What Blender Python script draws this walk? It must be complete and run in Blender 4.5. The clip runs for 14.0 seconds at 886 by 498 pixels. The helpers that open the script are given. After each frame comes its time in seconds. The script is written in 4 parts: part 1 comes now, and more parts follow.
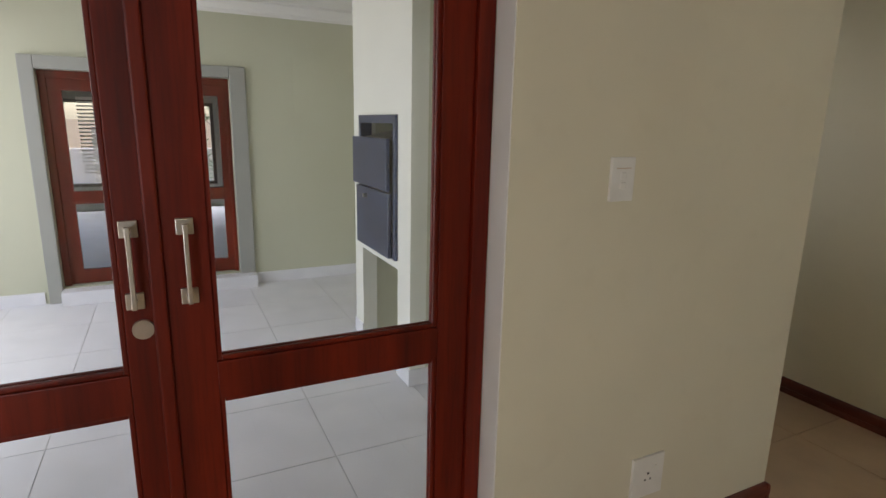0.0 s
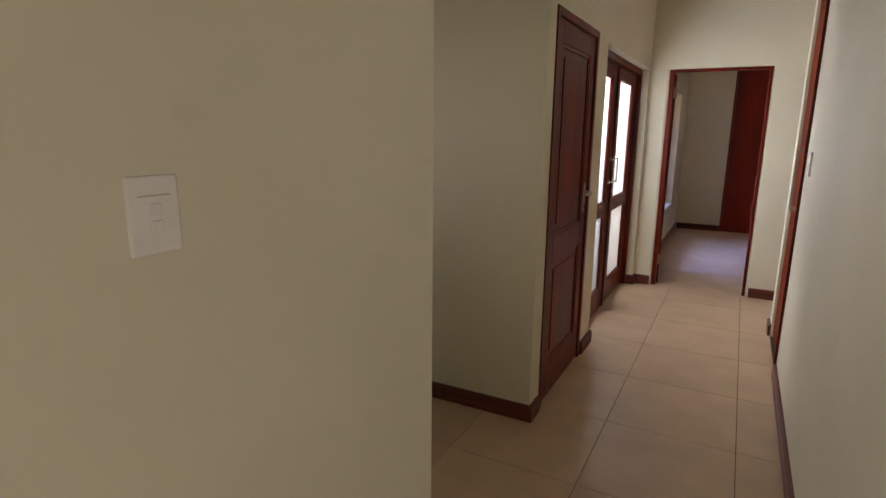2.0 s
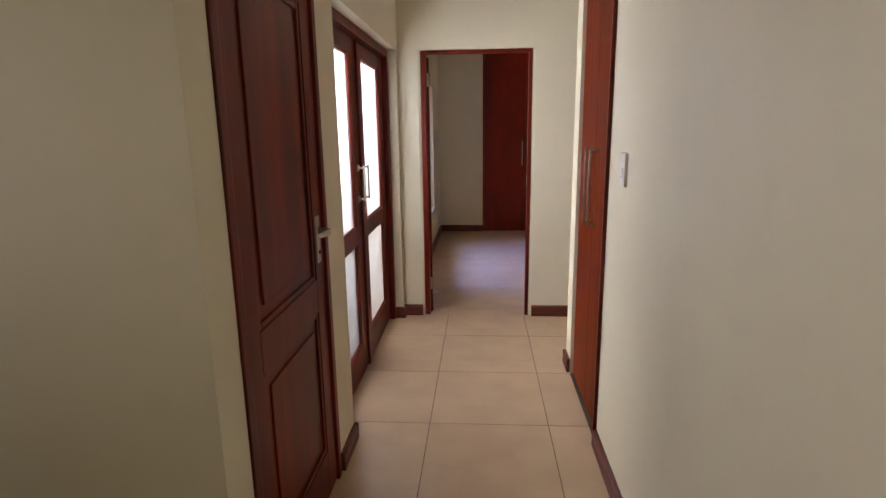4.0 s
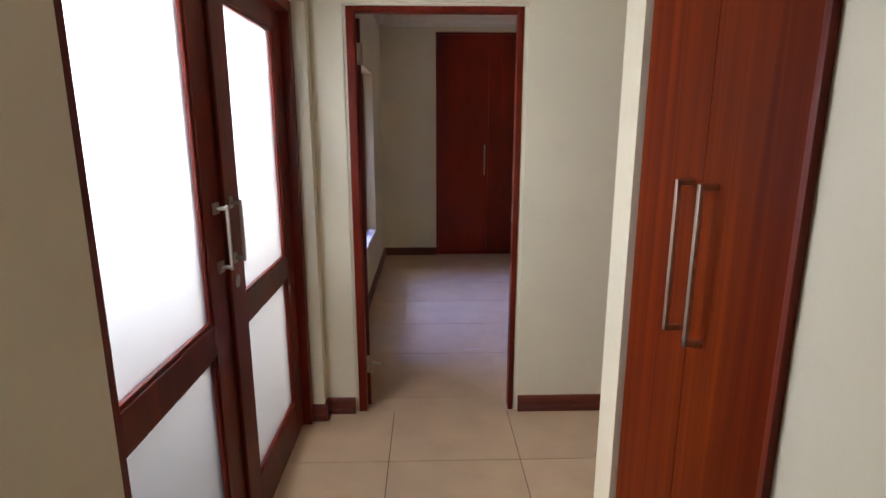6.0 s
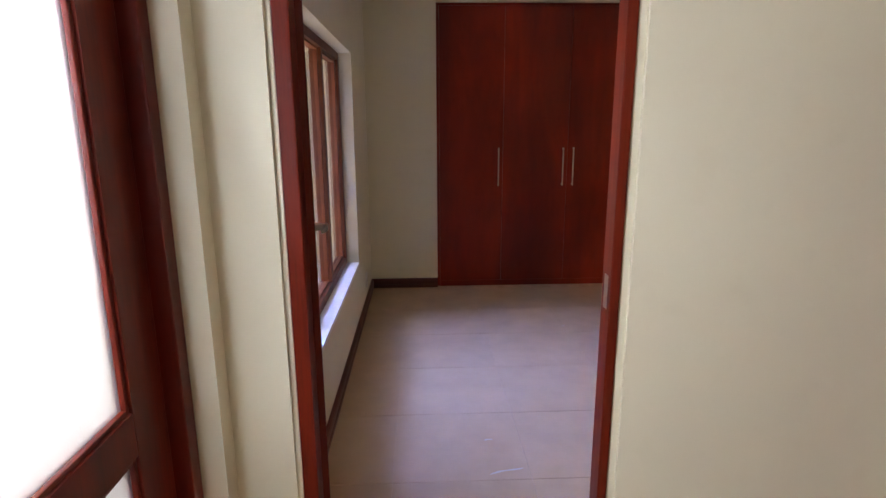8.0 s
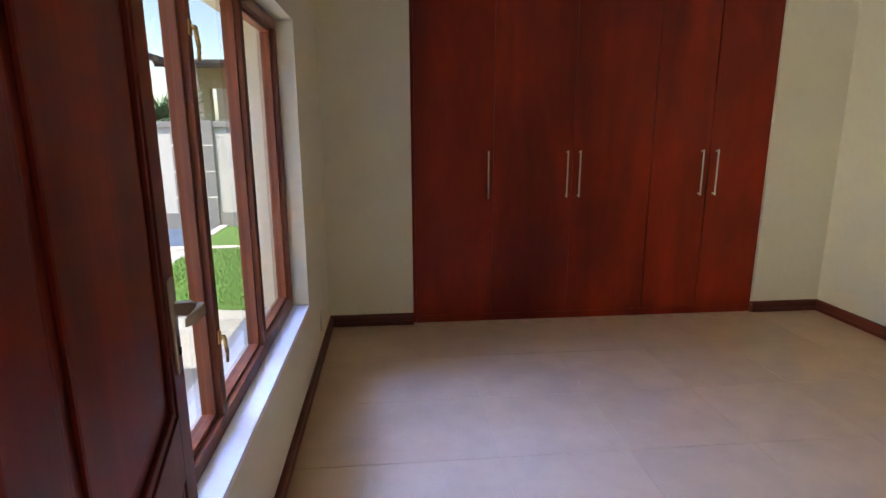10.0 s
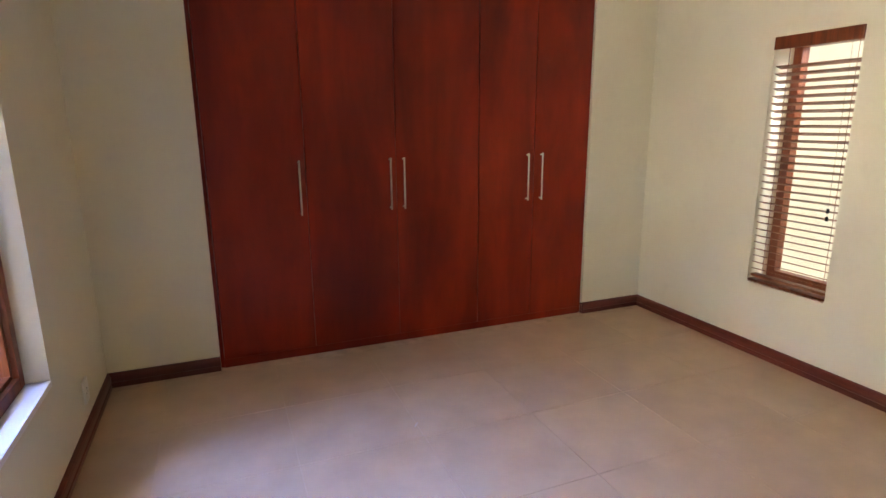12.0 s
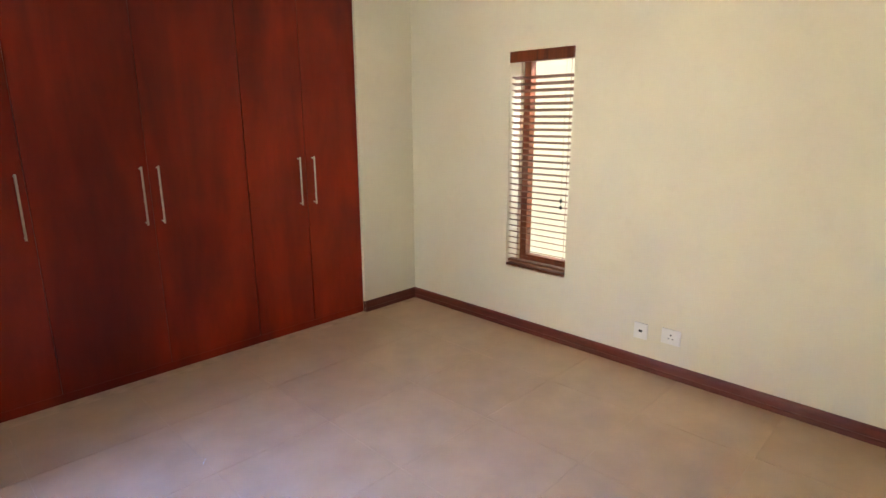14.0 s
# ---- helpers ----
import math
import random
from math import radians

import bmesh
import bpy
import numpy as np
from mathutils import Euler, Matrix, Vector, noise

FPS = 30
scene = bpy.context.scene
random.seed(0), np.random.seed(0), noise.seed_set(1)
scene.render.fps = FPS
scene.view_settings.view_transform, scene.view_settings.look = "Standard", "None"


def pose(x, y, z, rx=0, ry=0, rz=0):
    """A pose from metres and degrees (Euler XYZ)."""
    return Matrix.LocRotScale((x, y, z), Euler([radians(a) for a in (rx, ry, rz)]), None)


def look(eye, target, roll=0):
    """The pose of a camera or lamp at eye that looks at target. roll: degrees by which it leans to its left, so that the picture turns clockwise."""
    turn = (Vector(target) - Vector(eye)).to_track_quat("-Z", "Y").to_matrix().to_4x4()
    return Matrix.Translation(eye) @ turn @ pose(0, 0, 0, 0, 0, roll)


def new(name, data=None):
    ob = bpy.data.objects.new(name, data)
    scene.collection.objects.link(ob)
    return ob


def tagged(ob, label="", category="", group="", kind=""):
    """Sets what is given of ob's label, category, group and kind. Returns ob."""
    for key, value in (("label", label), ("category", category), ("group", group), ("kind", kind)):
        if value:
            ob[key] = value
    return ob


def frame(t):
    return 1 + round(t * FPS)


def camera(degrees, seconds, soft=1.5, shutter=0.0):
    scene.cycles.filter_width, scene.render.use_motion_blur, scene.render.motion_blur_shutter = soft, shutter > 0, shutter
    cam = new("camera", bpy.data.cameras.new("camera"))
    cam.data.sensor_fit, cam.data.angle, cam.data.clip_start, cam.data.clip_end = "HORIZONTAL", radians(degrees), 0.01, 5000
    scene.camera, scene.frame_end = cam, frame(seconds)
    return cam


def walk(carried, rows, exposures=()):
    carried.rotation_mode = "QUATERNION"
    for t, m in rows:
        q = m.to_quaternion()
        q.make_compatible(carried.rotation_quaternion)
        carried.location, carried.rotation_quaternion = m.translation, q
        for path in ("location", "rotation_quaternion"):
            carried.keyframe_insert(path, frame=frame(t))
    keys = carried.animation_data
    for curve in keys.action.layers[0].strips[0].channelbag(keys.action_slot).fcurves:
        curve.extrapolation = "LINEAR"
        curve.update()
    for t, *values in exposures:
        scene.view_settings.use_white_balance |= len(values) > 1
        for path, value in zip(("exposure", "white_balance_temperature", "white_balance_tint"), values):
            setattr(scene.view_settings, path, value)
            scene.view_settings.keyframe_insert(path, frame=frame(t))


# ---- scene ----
cam = camera(77.4, 14.0)

PATH = [
    (0, (0.098, -0.29, 1.502), (-1.648, 0.579, 1.062), 1.2),
    (0.5, (-0.052, -0.174, 1.501), (-1.65, 0.948, 1.066), 1.0),
    (1, (-0.154, -0.051, 1.501), (-1.53, 1.334, 1.07), 0.9),
    (1.5, (-0.21, 0.114, 1.49), (-1.36, 1.693, 1.063), 0.8),
    (2, (-0.281, 0.321, 1.499), (-1.198, 2.046, 1.073), 0.6),
    (2.5, (-0.379, 0.573, 1.502), (-1.039, 2.412, 1.078), 0.5),
    (3, (-0.439, 0.911, 1.468), (-0.832, 2.826, 1.048), 0.3),
    (3.2, (-0.448, 1.076, 1.476), (-0.771, 3.004, 1.053), -0.1),
    (5.3, (-0.568, 2.709, 1.518), (-0.55, 4.659, 1.077), -0.1),
    (5.5, (-0.569, 2.862, 1.521), (-0.532, 4.813, 1.082), 0.0),
    (6, (-0.576, 3.269, 1.518), (-0.521, 5.219, 1.077), -0.0),
    (6.5, (-0.576, 3.66, 1.516), (-0.508, 5.609, 1.073), -0.0),
    (7, (-0.605, 4.037, 1.504), (-0.529, 5.986, 1.063), -0.2),
    (7.5, (-0.627, 4.359, 1.511), (-0.555, 6.307, 1.065), -0.2),
    (8, (-0.623, 4.681, 1.503), (-0.545, 6.63, 1.059), -0.3),
    (8.2, (-0.619, 4.803, 1.498), (-0.543, 6.752, 1.054), -0.2),
    (10.3, (-0.625, 5.836, 1.452), (-0.4, 7.776, 1.022), -0.2),
    (10.5, (-0.584, 5.911, 1.471), (-0.328, 7.846, 1.035), -0.2),
    (11, (-0.501, 6.05, 1.478), (-0.147, 7.968, 1.038), -0.2),
    (11.5, (-0.445, 6.154, 1.499), (0.085, 8.03, 1.052), -0.2),
    (12, (-0.377, 6.175, 1.511), (0.349, 7.983, 1.062), -0.4),
    (12.5, (-0.392, 6.202, 1.54), (0.545, 7.907, 1.077), -0.2),
    (13, (-0.385, 6.214, 1.557), (0.727, 7.808, 1.087), -0.3),
    (13.5, (-0.402, 6.23, 1.555), (0.865, 7.706, 1.086), -0.2),
    (14, (-0.402, 6.213, 1.557), (0.987, 7.574, 1.092), -0.2),
]
walk(cam, [(r[0], look(*r[1:])) for r in PATH], [(0, 2.16, 6700, 17), (1, 2.32, 6900, 17), (1.5, 2.08, 7250, 20), (2.5, 2.05, 7400, 22), (3.2, 2.2, 7500, 24), (5.3, 2.07, 7300, 22), (6.5, 1.95, 7150, 21), (8.2, 2.38, 7100, 20), (10.3, 2.6, 6850, 8), (11.0, 2.88, 6900, 11), (11.5, 2.92, 7000, 13), (12.5, 2.86, 7000, 15), (14, 3.04, 6880, 12)])

# ---------- world and sun ----------
world = bpy.data.worlds.new("world")
scene.world = world
world.use_nodes = True
wn = world.node_tree.nodes
sky = wn.new("ShaderNodeTexSky")
sky.sky_type, sky.sun_disc = "NISHITA", False
sky.sun_elevation, sky.sun_rotation = radians(62), radians(200)
wn["Background"].inputs["Strength"].default_value = 0.055
world.node_tree.links.new(sky.outputs[0], wn["Background"].inputs["Color"])

sun = new("sun", bpy.data.lights.new("sun", "SUN"))
sun.data.energy, sun.data.angle, sun.data.color = 1.4, radians(0.5), (1.0, 0.95, 0.87)
sun.matrix_world = look((-1.8, -5.0, 10.0), (0, 0, 0))


def opening_lamp(name, eye, target, w, h, watts, color=(0.86, 0.93, 1.0)):
    """An added area lamp that stands in for daylight through an opening."""
    lamp = new(name, bpy.data.lights.new(name, "AREA"))
    lamp.data.shape, lamp.data.size, lamp.data.size_y = "RECTANGLE", w, h
    lamp.data.energy, lamp.data.color = watts, color
    lamp.matrix_world = look(eye, target)
    return lamp


opening_lamp("door_daylight", (-1.46, 5.04, 1.58), (0, 5.04, 1.0), 1.65, 0.85, 11.5, (0.78, 0.88, 1.0))
opening_lamp("patio_daylight", (-3.9, -1.74, 1.2), (-3.9, 0, 0.8), 2.4, 2.2, 7.2)
opening_lamp("far_room_daylight", (-9.95, -0.65, 2.15), (-7.4, -0.6, 0.1), 2.0, 0.6, 45)
opening_lamp("lounge_daylight", (3.12, -2.4, 1.4), (-1.0, 0.4, 1.2), 0.95, 1.5, 12)
# Added blue lamp outside, above the window, for a sky-lit patch of floor.
opening_lamp("bedroom_daylight", (-2.35, 7.8, 2.35), (-0.15, 7.65, 0.0), 1.6, 0.5, 4.0, (0.22, 0.36, 1.0)).data.spread = radians(48)
# Added lamp low in the yard, for warm bounce off the sunlit paving.
opening_lamp("yard_bounce_fill", (-4.4, 7.6, 0.85), (0, 7.4, 1.2), 2.4, 1.4, 10.5, (1.0, 0.92, 0.74)).data.spread = radians(80)
opening_lamp("passage_daylight", (-2.62, 2.35, 1.5), (0, 2.35, 1.5), 0.7, 1.0, 0.62, (0.90, 0.94, 1.0)).data.spread = radians(80)
# Added lamp under the eave that brightens the narrow window's reveal and slats.
opening_lamp("narrow_window_daylight", (3.45, 8.05, 2.45), (2.85, 8.66, 1.2), 0.5, 0.5, 9)


# ---------- materials ----------
def node_material(name, rough=0.5, metal=0.0):
    m = bpy.data.materials.new(name)
    m.use_nodes = True
    b = m.node_tree.nodes["Principled BSDF"]
    b.inputs["Roughness"].default_value, b.inputs["Metallic"].default_value = rough, metal
    return m, m.node_tree.nodes, m.node_tree.links, b


def noise_node(nodes, links, scale, detail=4.0, stretch=(1, 1, 1), coords="Object"):
    tc, mp, n = nodes.new("ShaderNodeTexCoord"), nodes.new("ShaderNodeMapping"), nodes.new("ShaderNodeTexNoise")
    mp.inputs["Scale"].default_value = stretch
    n.inputs["Scale"].default_value, n.inputs["Detail"].default_value = scale, detail
    if coords == "World":
        links.new(nodes.new("ShaderNodeNewGeometry").outputs["Position"], mp.inputs[0])
    else:
        links.new(tc.outputs[coords], mp.inputs[0])
    links.new(mp.outputs[0], n.inputs["Vector"])
    return n


def ramp_node(nodes, links, value, stops):
    r = nodes.new("ShaderNodeValToRGB")
    while len(r.color_ramp.elements) < len(stops):
        r.color_ramp.elements.new(0.5)
    for e, (p, c) in zip(r.color_ramp.elements, stops):
        e.position, e.color = p, (*c, 1)
    links.new(value, r.inputs[0])
    return r


def mix_node(nodes, links, a, b, fac, mode="MIX"):
    mx = nodes.new("ShaderNodeMix")
    mx.data_type, mx.blend_type = "RGBA", mode
    for i, v in ((6, a), (7, b)):
        if isinstance(v, tuple):
            mx.inputs[i].default_value = (*v, 1)
        else:
            links.new(v, mx.inputs[i])
    if isinstance(fac, float):
        mx.inputs[0].default_value = fac
    else:
        links.new(fac, mx.inputs[0])
    return mx.outputs[2]


def bump_from(nodes, links, b, height, strength, distance=0.002):
    bp = nodes.new("ShaderNodeBump")
    bp.inputs["Strength"].default_value, bp.inputs["Distance"].default_value = strength, distance
    links.new(height, bp.inputs["Height"])
    links.new(bp.outputs[0], b.inputs["Normal"])


def shade(c, f):
    return tuple(v * f for v in c)


def painted(name, color, rough=0.6, vary=0.06, grain=0.05):
    """Rolled wall paint: fine orange-peel relief and slow changes of tone."""
    m, n, l, b = node_material(name, rough)
    big = noise_node(n, l, 1.3, 3.0, coords="Object")
    r = ramp_node(n, l, big.outputs[0], [(0.3, shade(color, 1 - vary)), (0.7, shade(color, 1 + vary * 0.5))])
    spots = noise_node(n, l, 9.0, 6.0)
    dirt = ramp_node(n, l, spots.outputs[0], [(0.30, (0.82, 0.80, 0.76)), (0.42, (1, 1, 1))])
    l.new(mix_node(n, l, r.outputs[0], dirt.outputs[0], 0.12, "MULTIPLY"), b.inputs["Base Color"])
    fine = noise_node(n, l, 210.0, 3.0)
    bump_from(n, l, b, fine.outputs[0], grain, 0.002)
    return m


def wood(name, dark, light, rough=0.28, stretch=(16, 16, 0.9), coat=0.4, grain=0.5):
    """Varnished hardwood: broad figure, fine pores, uneven sheen."""
    m, n, l, b = node_material(name, rough)
    fig = noise_node(n, l, 1.0, 5.0, stretch)
    fig.inputs["Distortion"].default_value = 0.6
    r = ramp_node(n, l, fig.outputs[0], [(0.28, dark), (0.52, tuple((a + c) / 2 for a, c in zip(dark, light))), (0.75, light)])
    pores = noise_node(n, l, 1.0, 3.0, tuple(s * 9 for s in stretch))
    p = ramp_node(n, l, pores.outputs[0], [(0.35, (0.62, 0.6, 0.6)), (0.55, (1, 1, 1))])
    cloud = noise_node(n, l, 1.7, 3.0)
    c = ramp_node(n, l, cloud.outputs[0], [(0.3, (0.72, 0.68, 0.68)), (0.7, (1.12, 1.1, 1.1))])
    col = mix_node(n, l, r.outputs[0], p.outputs[0], grain, "MULTIPLY")
    l.new(mix_node(n, l, col, c.outputs[0], 0.8, "MULTIPLY"), b.inputs["Base Color"])
    rr = n.new("ShaderNodeMapRange")
    rr.inputs[3].default_value, rr.inputs[4].default_value = rough * 0.92, rough * 1.4
    l.new(cloud.outputs[0], rr.inputs[0])
    l.new(rr.outputs[0], b.inputs["Roughness"])
    b.inputs["Coat Weight"].default_value, b.inputs["Coat Roughness"].default_value = coat, 0.32
    bump_from(n, l, b, pores.outputs[0], 0.08, 0.001)
    return m


def tile_material(name, color, rough, cloudy=0.12):
    """Glazed porcelain: each tile a little different, mottled, faint smears in the gloss."""
    m, n, l, b = node_material(name, rough)
    info = n.new("ShaderNodeObjectInfo")
    one = ramp_node(n, l, info.outputs["Random"], [(0.0, shade(color, 0.965)), (1.0, shade(color, 1.03))])
    mott = noise_node(n, l, 5.0, 6.0, coords="World")
    mr = ramp_node(n, l, mott.outputs[0], [(0.3, (1 - cloudy, 1 - cloudy * 1.15, 1 - cloudy * 1.3)), (0.7, (1.05, 1.04, 1.03))])
    l.new(mix_node(n, l, one.outputs[0], mr.outputs[0], 0.9, "MULTIPLY"), b.inputs["Base Color"])
    sm = noise_node(n, l, 2.6, 5.0, coords="World")
    rr = n.new("ShaderNodeMapRange")
    rr.inputs[3].default_value, rr.inputs[4].default_value = rough * 0.9, rough * 1.25
    l.new(sm.outputs[0], rr.inputs[0])
    l.new(rr.outputs[0], b.inputs["Roughness"])
    fine = noise_node(n, l, 45.0, 3.0)
    bump_from(n, l, b, fine.outputs[0], 0.05, 0.002)
    return m


def plain(name, color, rough=0.5, metal=0.0, vary=0.15, scale=12.0, relief=0.1):
    m, n, l, b = node_material(name, rough, metal)
    t = noise_node(n, l, scale, 5.0)
    r = ramp_node(n, l, t.outputs[0], [(0.3, shade(color, 1 - vary)), (0.7, shade(color, 1 + vary))])
    l.new(r.outputs[0], b.inputs["Base Color"])
    if relief:
        f = noise_node(n, l, scale * 12, 3.0)
        bump_from(n, l, b, f.outputs[0], relief, 0.003)
    return m


def glass_material(name, rough=0.0, tint=(1, 1, 1)):
    m, n, l, b = node_material(name, rough)
    b.inputs["Base Color"].default_value = (*tint, 1)
    b.inputs["Transmission Weight"].default_value, b.inputs["IOR"].default_value = 1.0, 1.45
    if rough:
        f = noise_node(n, l, 260.0, 2.0)
        bump_from(n, l, b, f.outputs[0], 0.3, 0.001)
    return m


CREAM = painted("cream_wall_paint", (0.72, 0.67, 0.508))
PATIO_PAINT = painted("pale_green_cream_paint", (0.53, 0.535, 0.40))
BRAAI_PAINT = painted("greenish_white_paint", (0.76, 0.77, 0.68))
WHITE_PAINT = painted("white_paint", (0.82, 0.81, 0.77))
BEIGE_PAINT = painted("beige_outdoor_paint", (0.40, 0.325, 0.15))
GREY_PAINT = painted("grey_plaster_paint", (0.33, 0.335, 0.30))
CEILING_PAINT = painted("ceiling_white", (0.80, 0.79, 0.76), 0.8, 0.03, 0.05)
MAHOGANY = wood("dark_mahogany", (0.085, 0.0062, 0.0022), (0.21, 0.018, 0.0045), 0.36, (12, 12, 0.8), 0.12)
WARDROBE_WOOD = wood("wardrobe_veneer", (0.115, 0.0066, 0.0017), (0.34, 0.027, 0.0045), 0.36, (2.6, 2.6, 0.55), 0.2, 0.25)
SAPELE = wood("orange_brown_veneer", (0.10, 0.0075, 0.001), (0.215, 0.031, 0.002), 0.42, (20, 20, 0.4), 0.0, 0.25)
for glossy in (SAPELE, WARDROBE_WOOD, MAHOGANY):
    glossy.node_tree.nodes["Principled BSDF"].inputs["Specular IOR Level"].default_value = 0.2
SAPELE.node_tree.nodes["Principled BSDF"].inputs["Specular IOR Level"].default_value = 0.06
WINDOW_WOOD = wood("window_hardwood", (0.098, 0.018, 0.0045), (0.26, 0.063, 0.0125), 0.38, (16, 16, 0.9), 0.15)
SKIRTING_WOOD = wood("skirting_hardwood", (0.085, 0.012, 0.007), (0.19, 0.030, 0.013), 0.36, (1.5, 1.5, 16), 0.15)
BLIND_WOOD = wood("blind_slat_wood", (0.15, 0.044, 0.016), (0.30, 0.098, 0.036), 0.45, (14, 1.0, 14))
FLOOR_TILE = tile_material("beige_floor_tile", (0.56, 0.398, 0.252), 0.36)
PATIO_TILE = tile_material("pale_grey_tile", (0.74, 0.745, 0.77), 0.36, 0.06)
GROUT = plain("brown_grout", (0.075, 0.055, 0.04), 0.9)
PALE_GROUT = plain("pale_grout", (0.58, 0.43, 0.30), 0.9)
GREY_GROUT = plain("grey_grout", (0.50, 0.50, 0.50), 0.9)
STEEL = plain("brushed_steel", (0.50, 0.47, 0.42), 0.32, 1.0, 0.1, 40, 0.05)
WORN_STEEL = plain("worn_painted_steel", (0.46, 0.38, 0.32), 0.45, 0.5, 0.2, 30, 0.1)
BRASS = plain("polished_brass", (0.72, 0.50, 0.20), 0.3, 1.0, 0.1, 40, 0.05)
WHITE_PLASTIC = plain("white_plastic", (0.78, 0.76, 0.70), 0.35, 0.0, 0.03, 20, 0.0)
DARK = plain("dark_recess", (0.02, 0.02, 0.02), 0.7, 0, 0.2)
BRAAI_STEEL = plain("charcoal_enamelled_steel", (0.06, 0.075, 0.12), 0.38, 0.3, 0.2, 6, 0.05)
CLEAR_GLASS = glass_material("clear_glass")
FROSTED_GLASS = glass_material("frosted_glass", 0.5, (0.70, 0.76, 0.80))
PAVING = plain("pale_concrete_paving", (0.42, 0.42, 0.42), 0.85, 0, 0.12, 2.0, 0.4)
DRIVE = plain("blue_grey_driveway", (0.10, 0.15, 0.25), 0.8, 0, 0.15, 3.0, 0.4)
KERB = plain("pale_kerb_concrete", (0.62, 0.60, 0.56), 0.8, 0, 0.1, 5, 0.3)
SOIL = plain("dry_soil", (0.22, 0.17, 0.11), 0.95, 0, 0.3, 1.5, 0.4)
GRASS = plain("lawn_green", (0.10, 0.22, 0.045), 0.8, 0, 0.18, 8, 0.0)
WALL_GREY = painted("grey_boundary_paint", (0.25, 0.25, 0.255))
WALL_WHITE = painted("off_white_boundary_paint", (0.58, 0.58, 0.58))
ROOF = plain("dark_roof_tile", (0.085, 0.075, 0.07), 0.7, 0, 0.2, 3, 0.3)
LEAF = plain("leaf_green", (0.16, 0.26, 0.15), 0.5, 0, 0.4, 6, 0.0)
BARK = plain("pale_bark", (0.42, 0.36, 0.30), 0.9, 0, 0.3, 8, 0.6)
BLACK_PAINT = plain("black_window_paint", (0.03, 0.028, 0.025), 0.4, 0, 0.2)
# Emission that stands in for glare on the downlight's lens.
LENS_GLARE = bpy.data.materials.new("lens_glare")
LENS_GLARE.use_nodes = True
LENS_GLARE.node_tree.nodes["Principled BSDF"].inputs["Emission Color"].default_value = (1, 0.95, 0.85, 1)
LENS_GLARE.node_tree.nodes["Principled BSDF"].inputs["Emission Strength"].default_value = 3.0

# ---------- building helpers ----------
BASE = {}


def thing(name, at, label="", category="", group="", kind=""):
    ob = new(name)
    ob.empty_display_size = 0.1
    ob.location = at
    BASE[ob] = Vector(at)
    return tagged(ob, label, category, group, kind)


def mesh_from(bm, name, material):
    me = bpy.data.meshes.new(name)
    bm.normal_update()
    bm.to_mesh(me)
    bm.free()
    me.materials.append(material)
    return me


def part(name, bm, material, parent, label="", smooth=False):
    """One mesh under a thing or a part; the bmesh is in world metres."""
    off = BASE[parent]
    bmesh.ops.translate(bm, vec=-off, verts=bm.verts)
    me = mesh_from(bm, name, material)
    if smooth:
        me.polygons.foreach_set("use_smooth", [True] * len(me.polygons))
    ob = new(name, me)
    ob.parent = parent
    BASE[ob] = off
    return tagged(ob, label)


def solid(name, bm, material, label="", category="", group="", kind="structure"):
    """One mesh that stands at top level, with its origin at the world's origin."""
    ob = new(name, mesh_from(bm, name, material))
    BASE[ob] = Vector((0, 0, 0))
    return tagged(ob, label, category, group, kind)


def box(x0, x1, y0, y1, z0, z1, bevel=0.0, bm=None):
    made = bm or bmesh.new()
    r = bmesh.ops.create_cube(made, size=1.0)
    v = r["verts"]
    bmesh.ops.scale(made, vec=(x1 - x0, y1 - y0, z1 - z0), verts=v)
    bmesh.ops.translate(made, vec=((x0 + x1) / 2, (y0 + y1) / 2, (z0 + z1) / 2), verts=v)
    if bevel:
        edges = list({e for q in v for e in q.link_edges})
        bmesh.ops.bevel(made, geom=edges, offset=bevel, segments=2, affect="EDGES", profile=0.6)
    return made


def boxes(*many, bevel=0.0):
    bm = bmesh.new()
    for b in many:
        box(*b, bevel=bevel, bm=bm)
    return bm


def rod(a, b, radius, sides=12, bm=None, radius2=None):
    made = bm or bmesh.new()
    a, b = Vector(a), Vector(b)
    r = bmesh.ops.create_cone(made, cap_ends=True, segments=sides, radius1=radius, radius2=radius if radius2 is None else radius2, depth=(b - a).length)
    m = Matrix.Translation((a + b) / 2) @ (b - a).to_track_quat("Z", "Y").to_matrix().to_4x4()
    bmesh.ops.transform(made, matrix=m, verts=r["verts"])
    return made


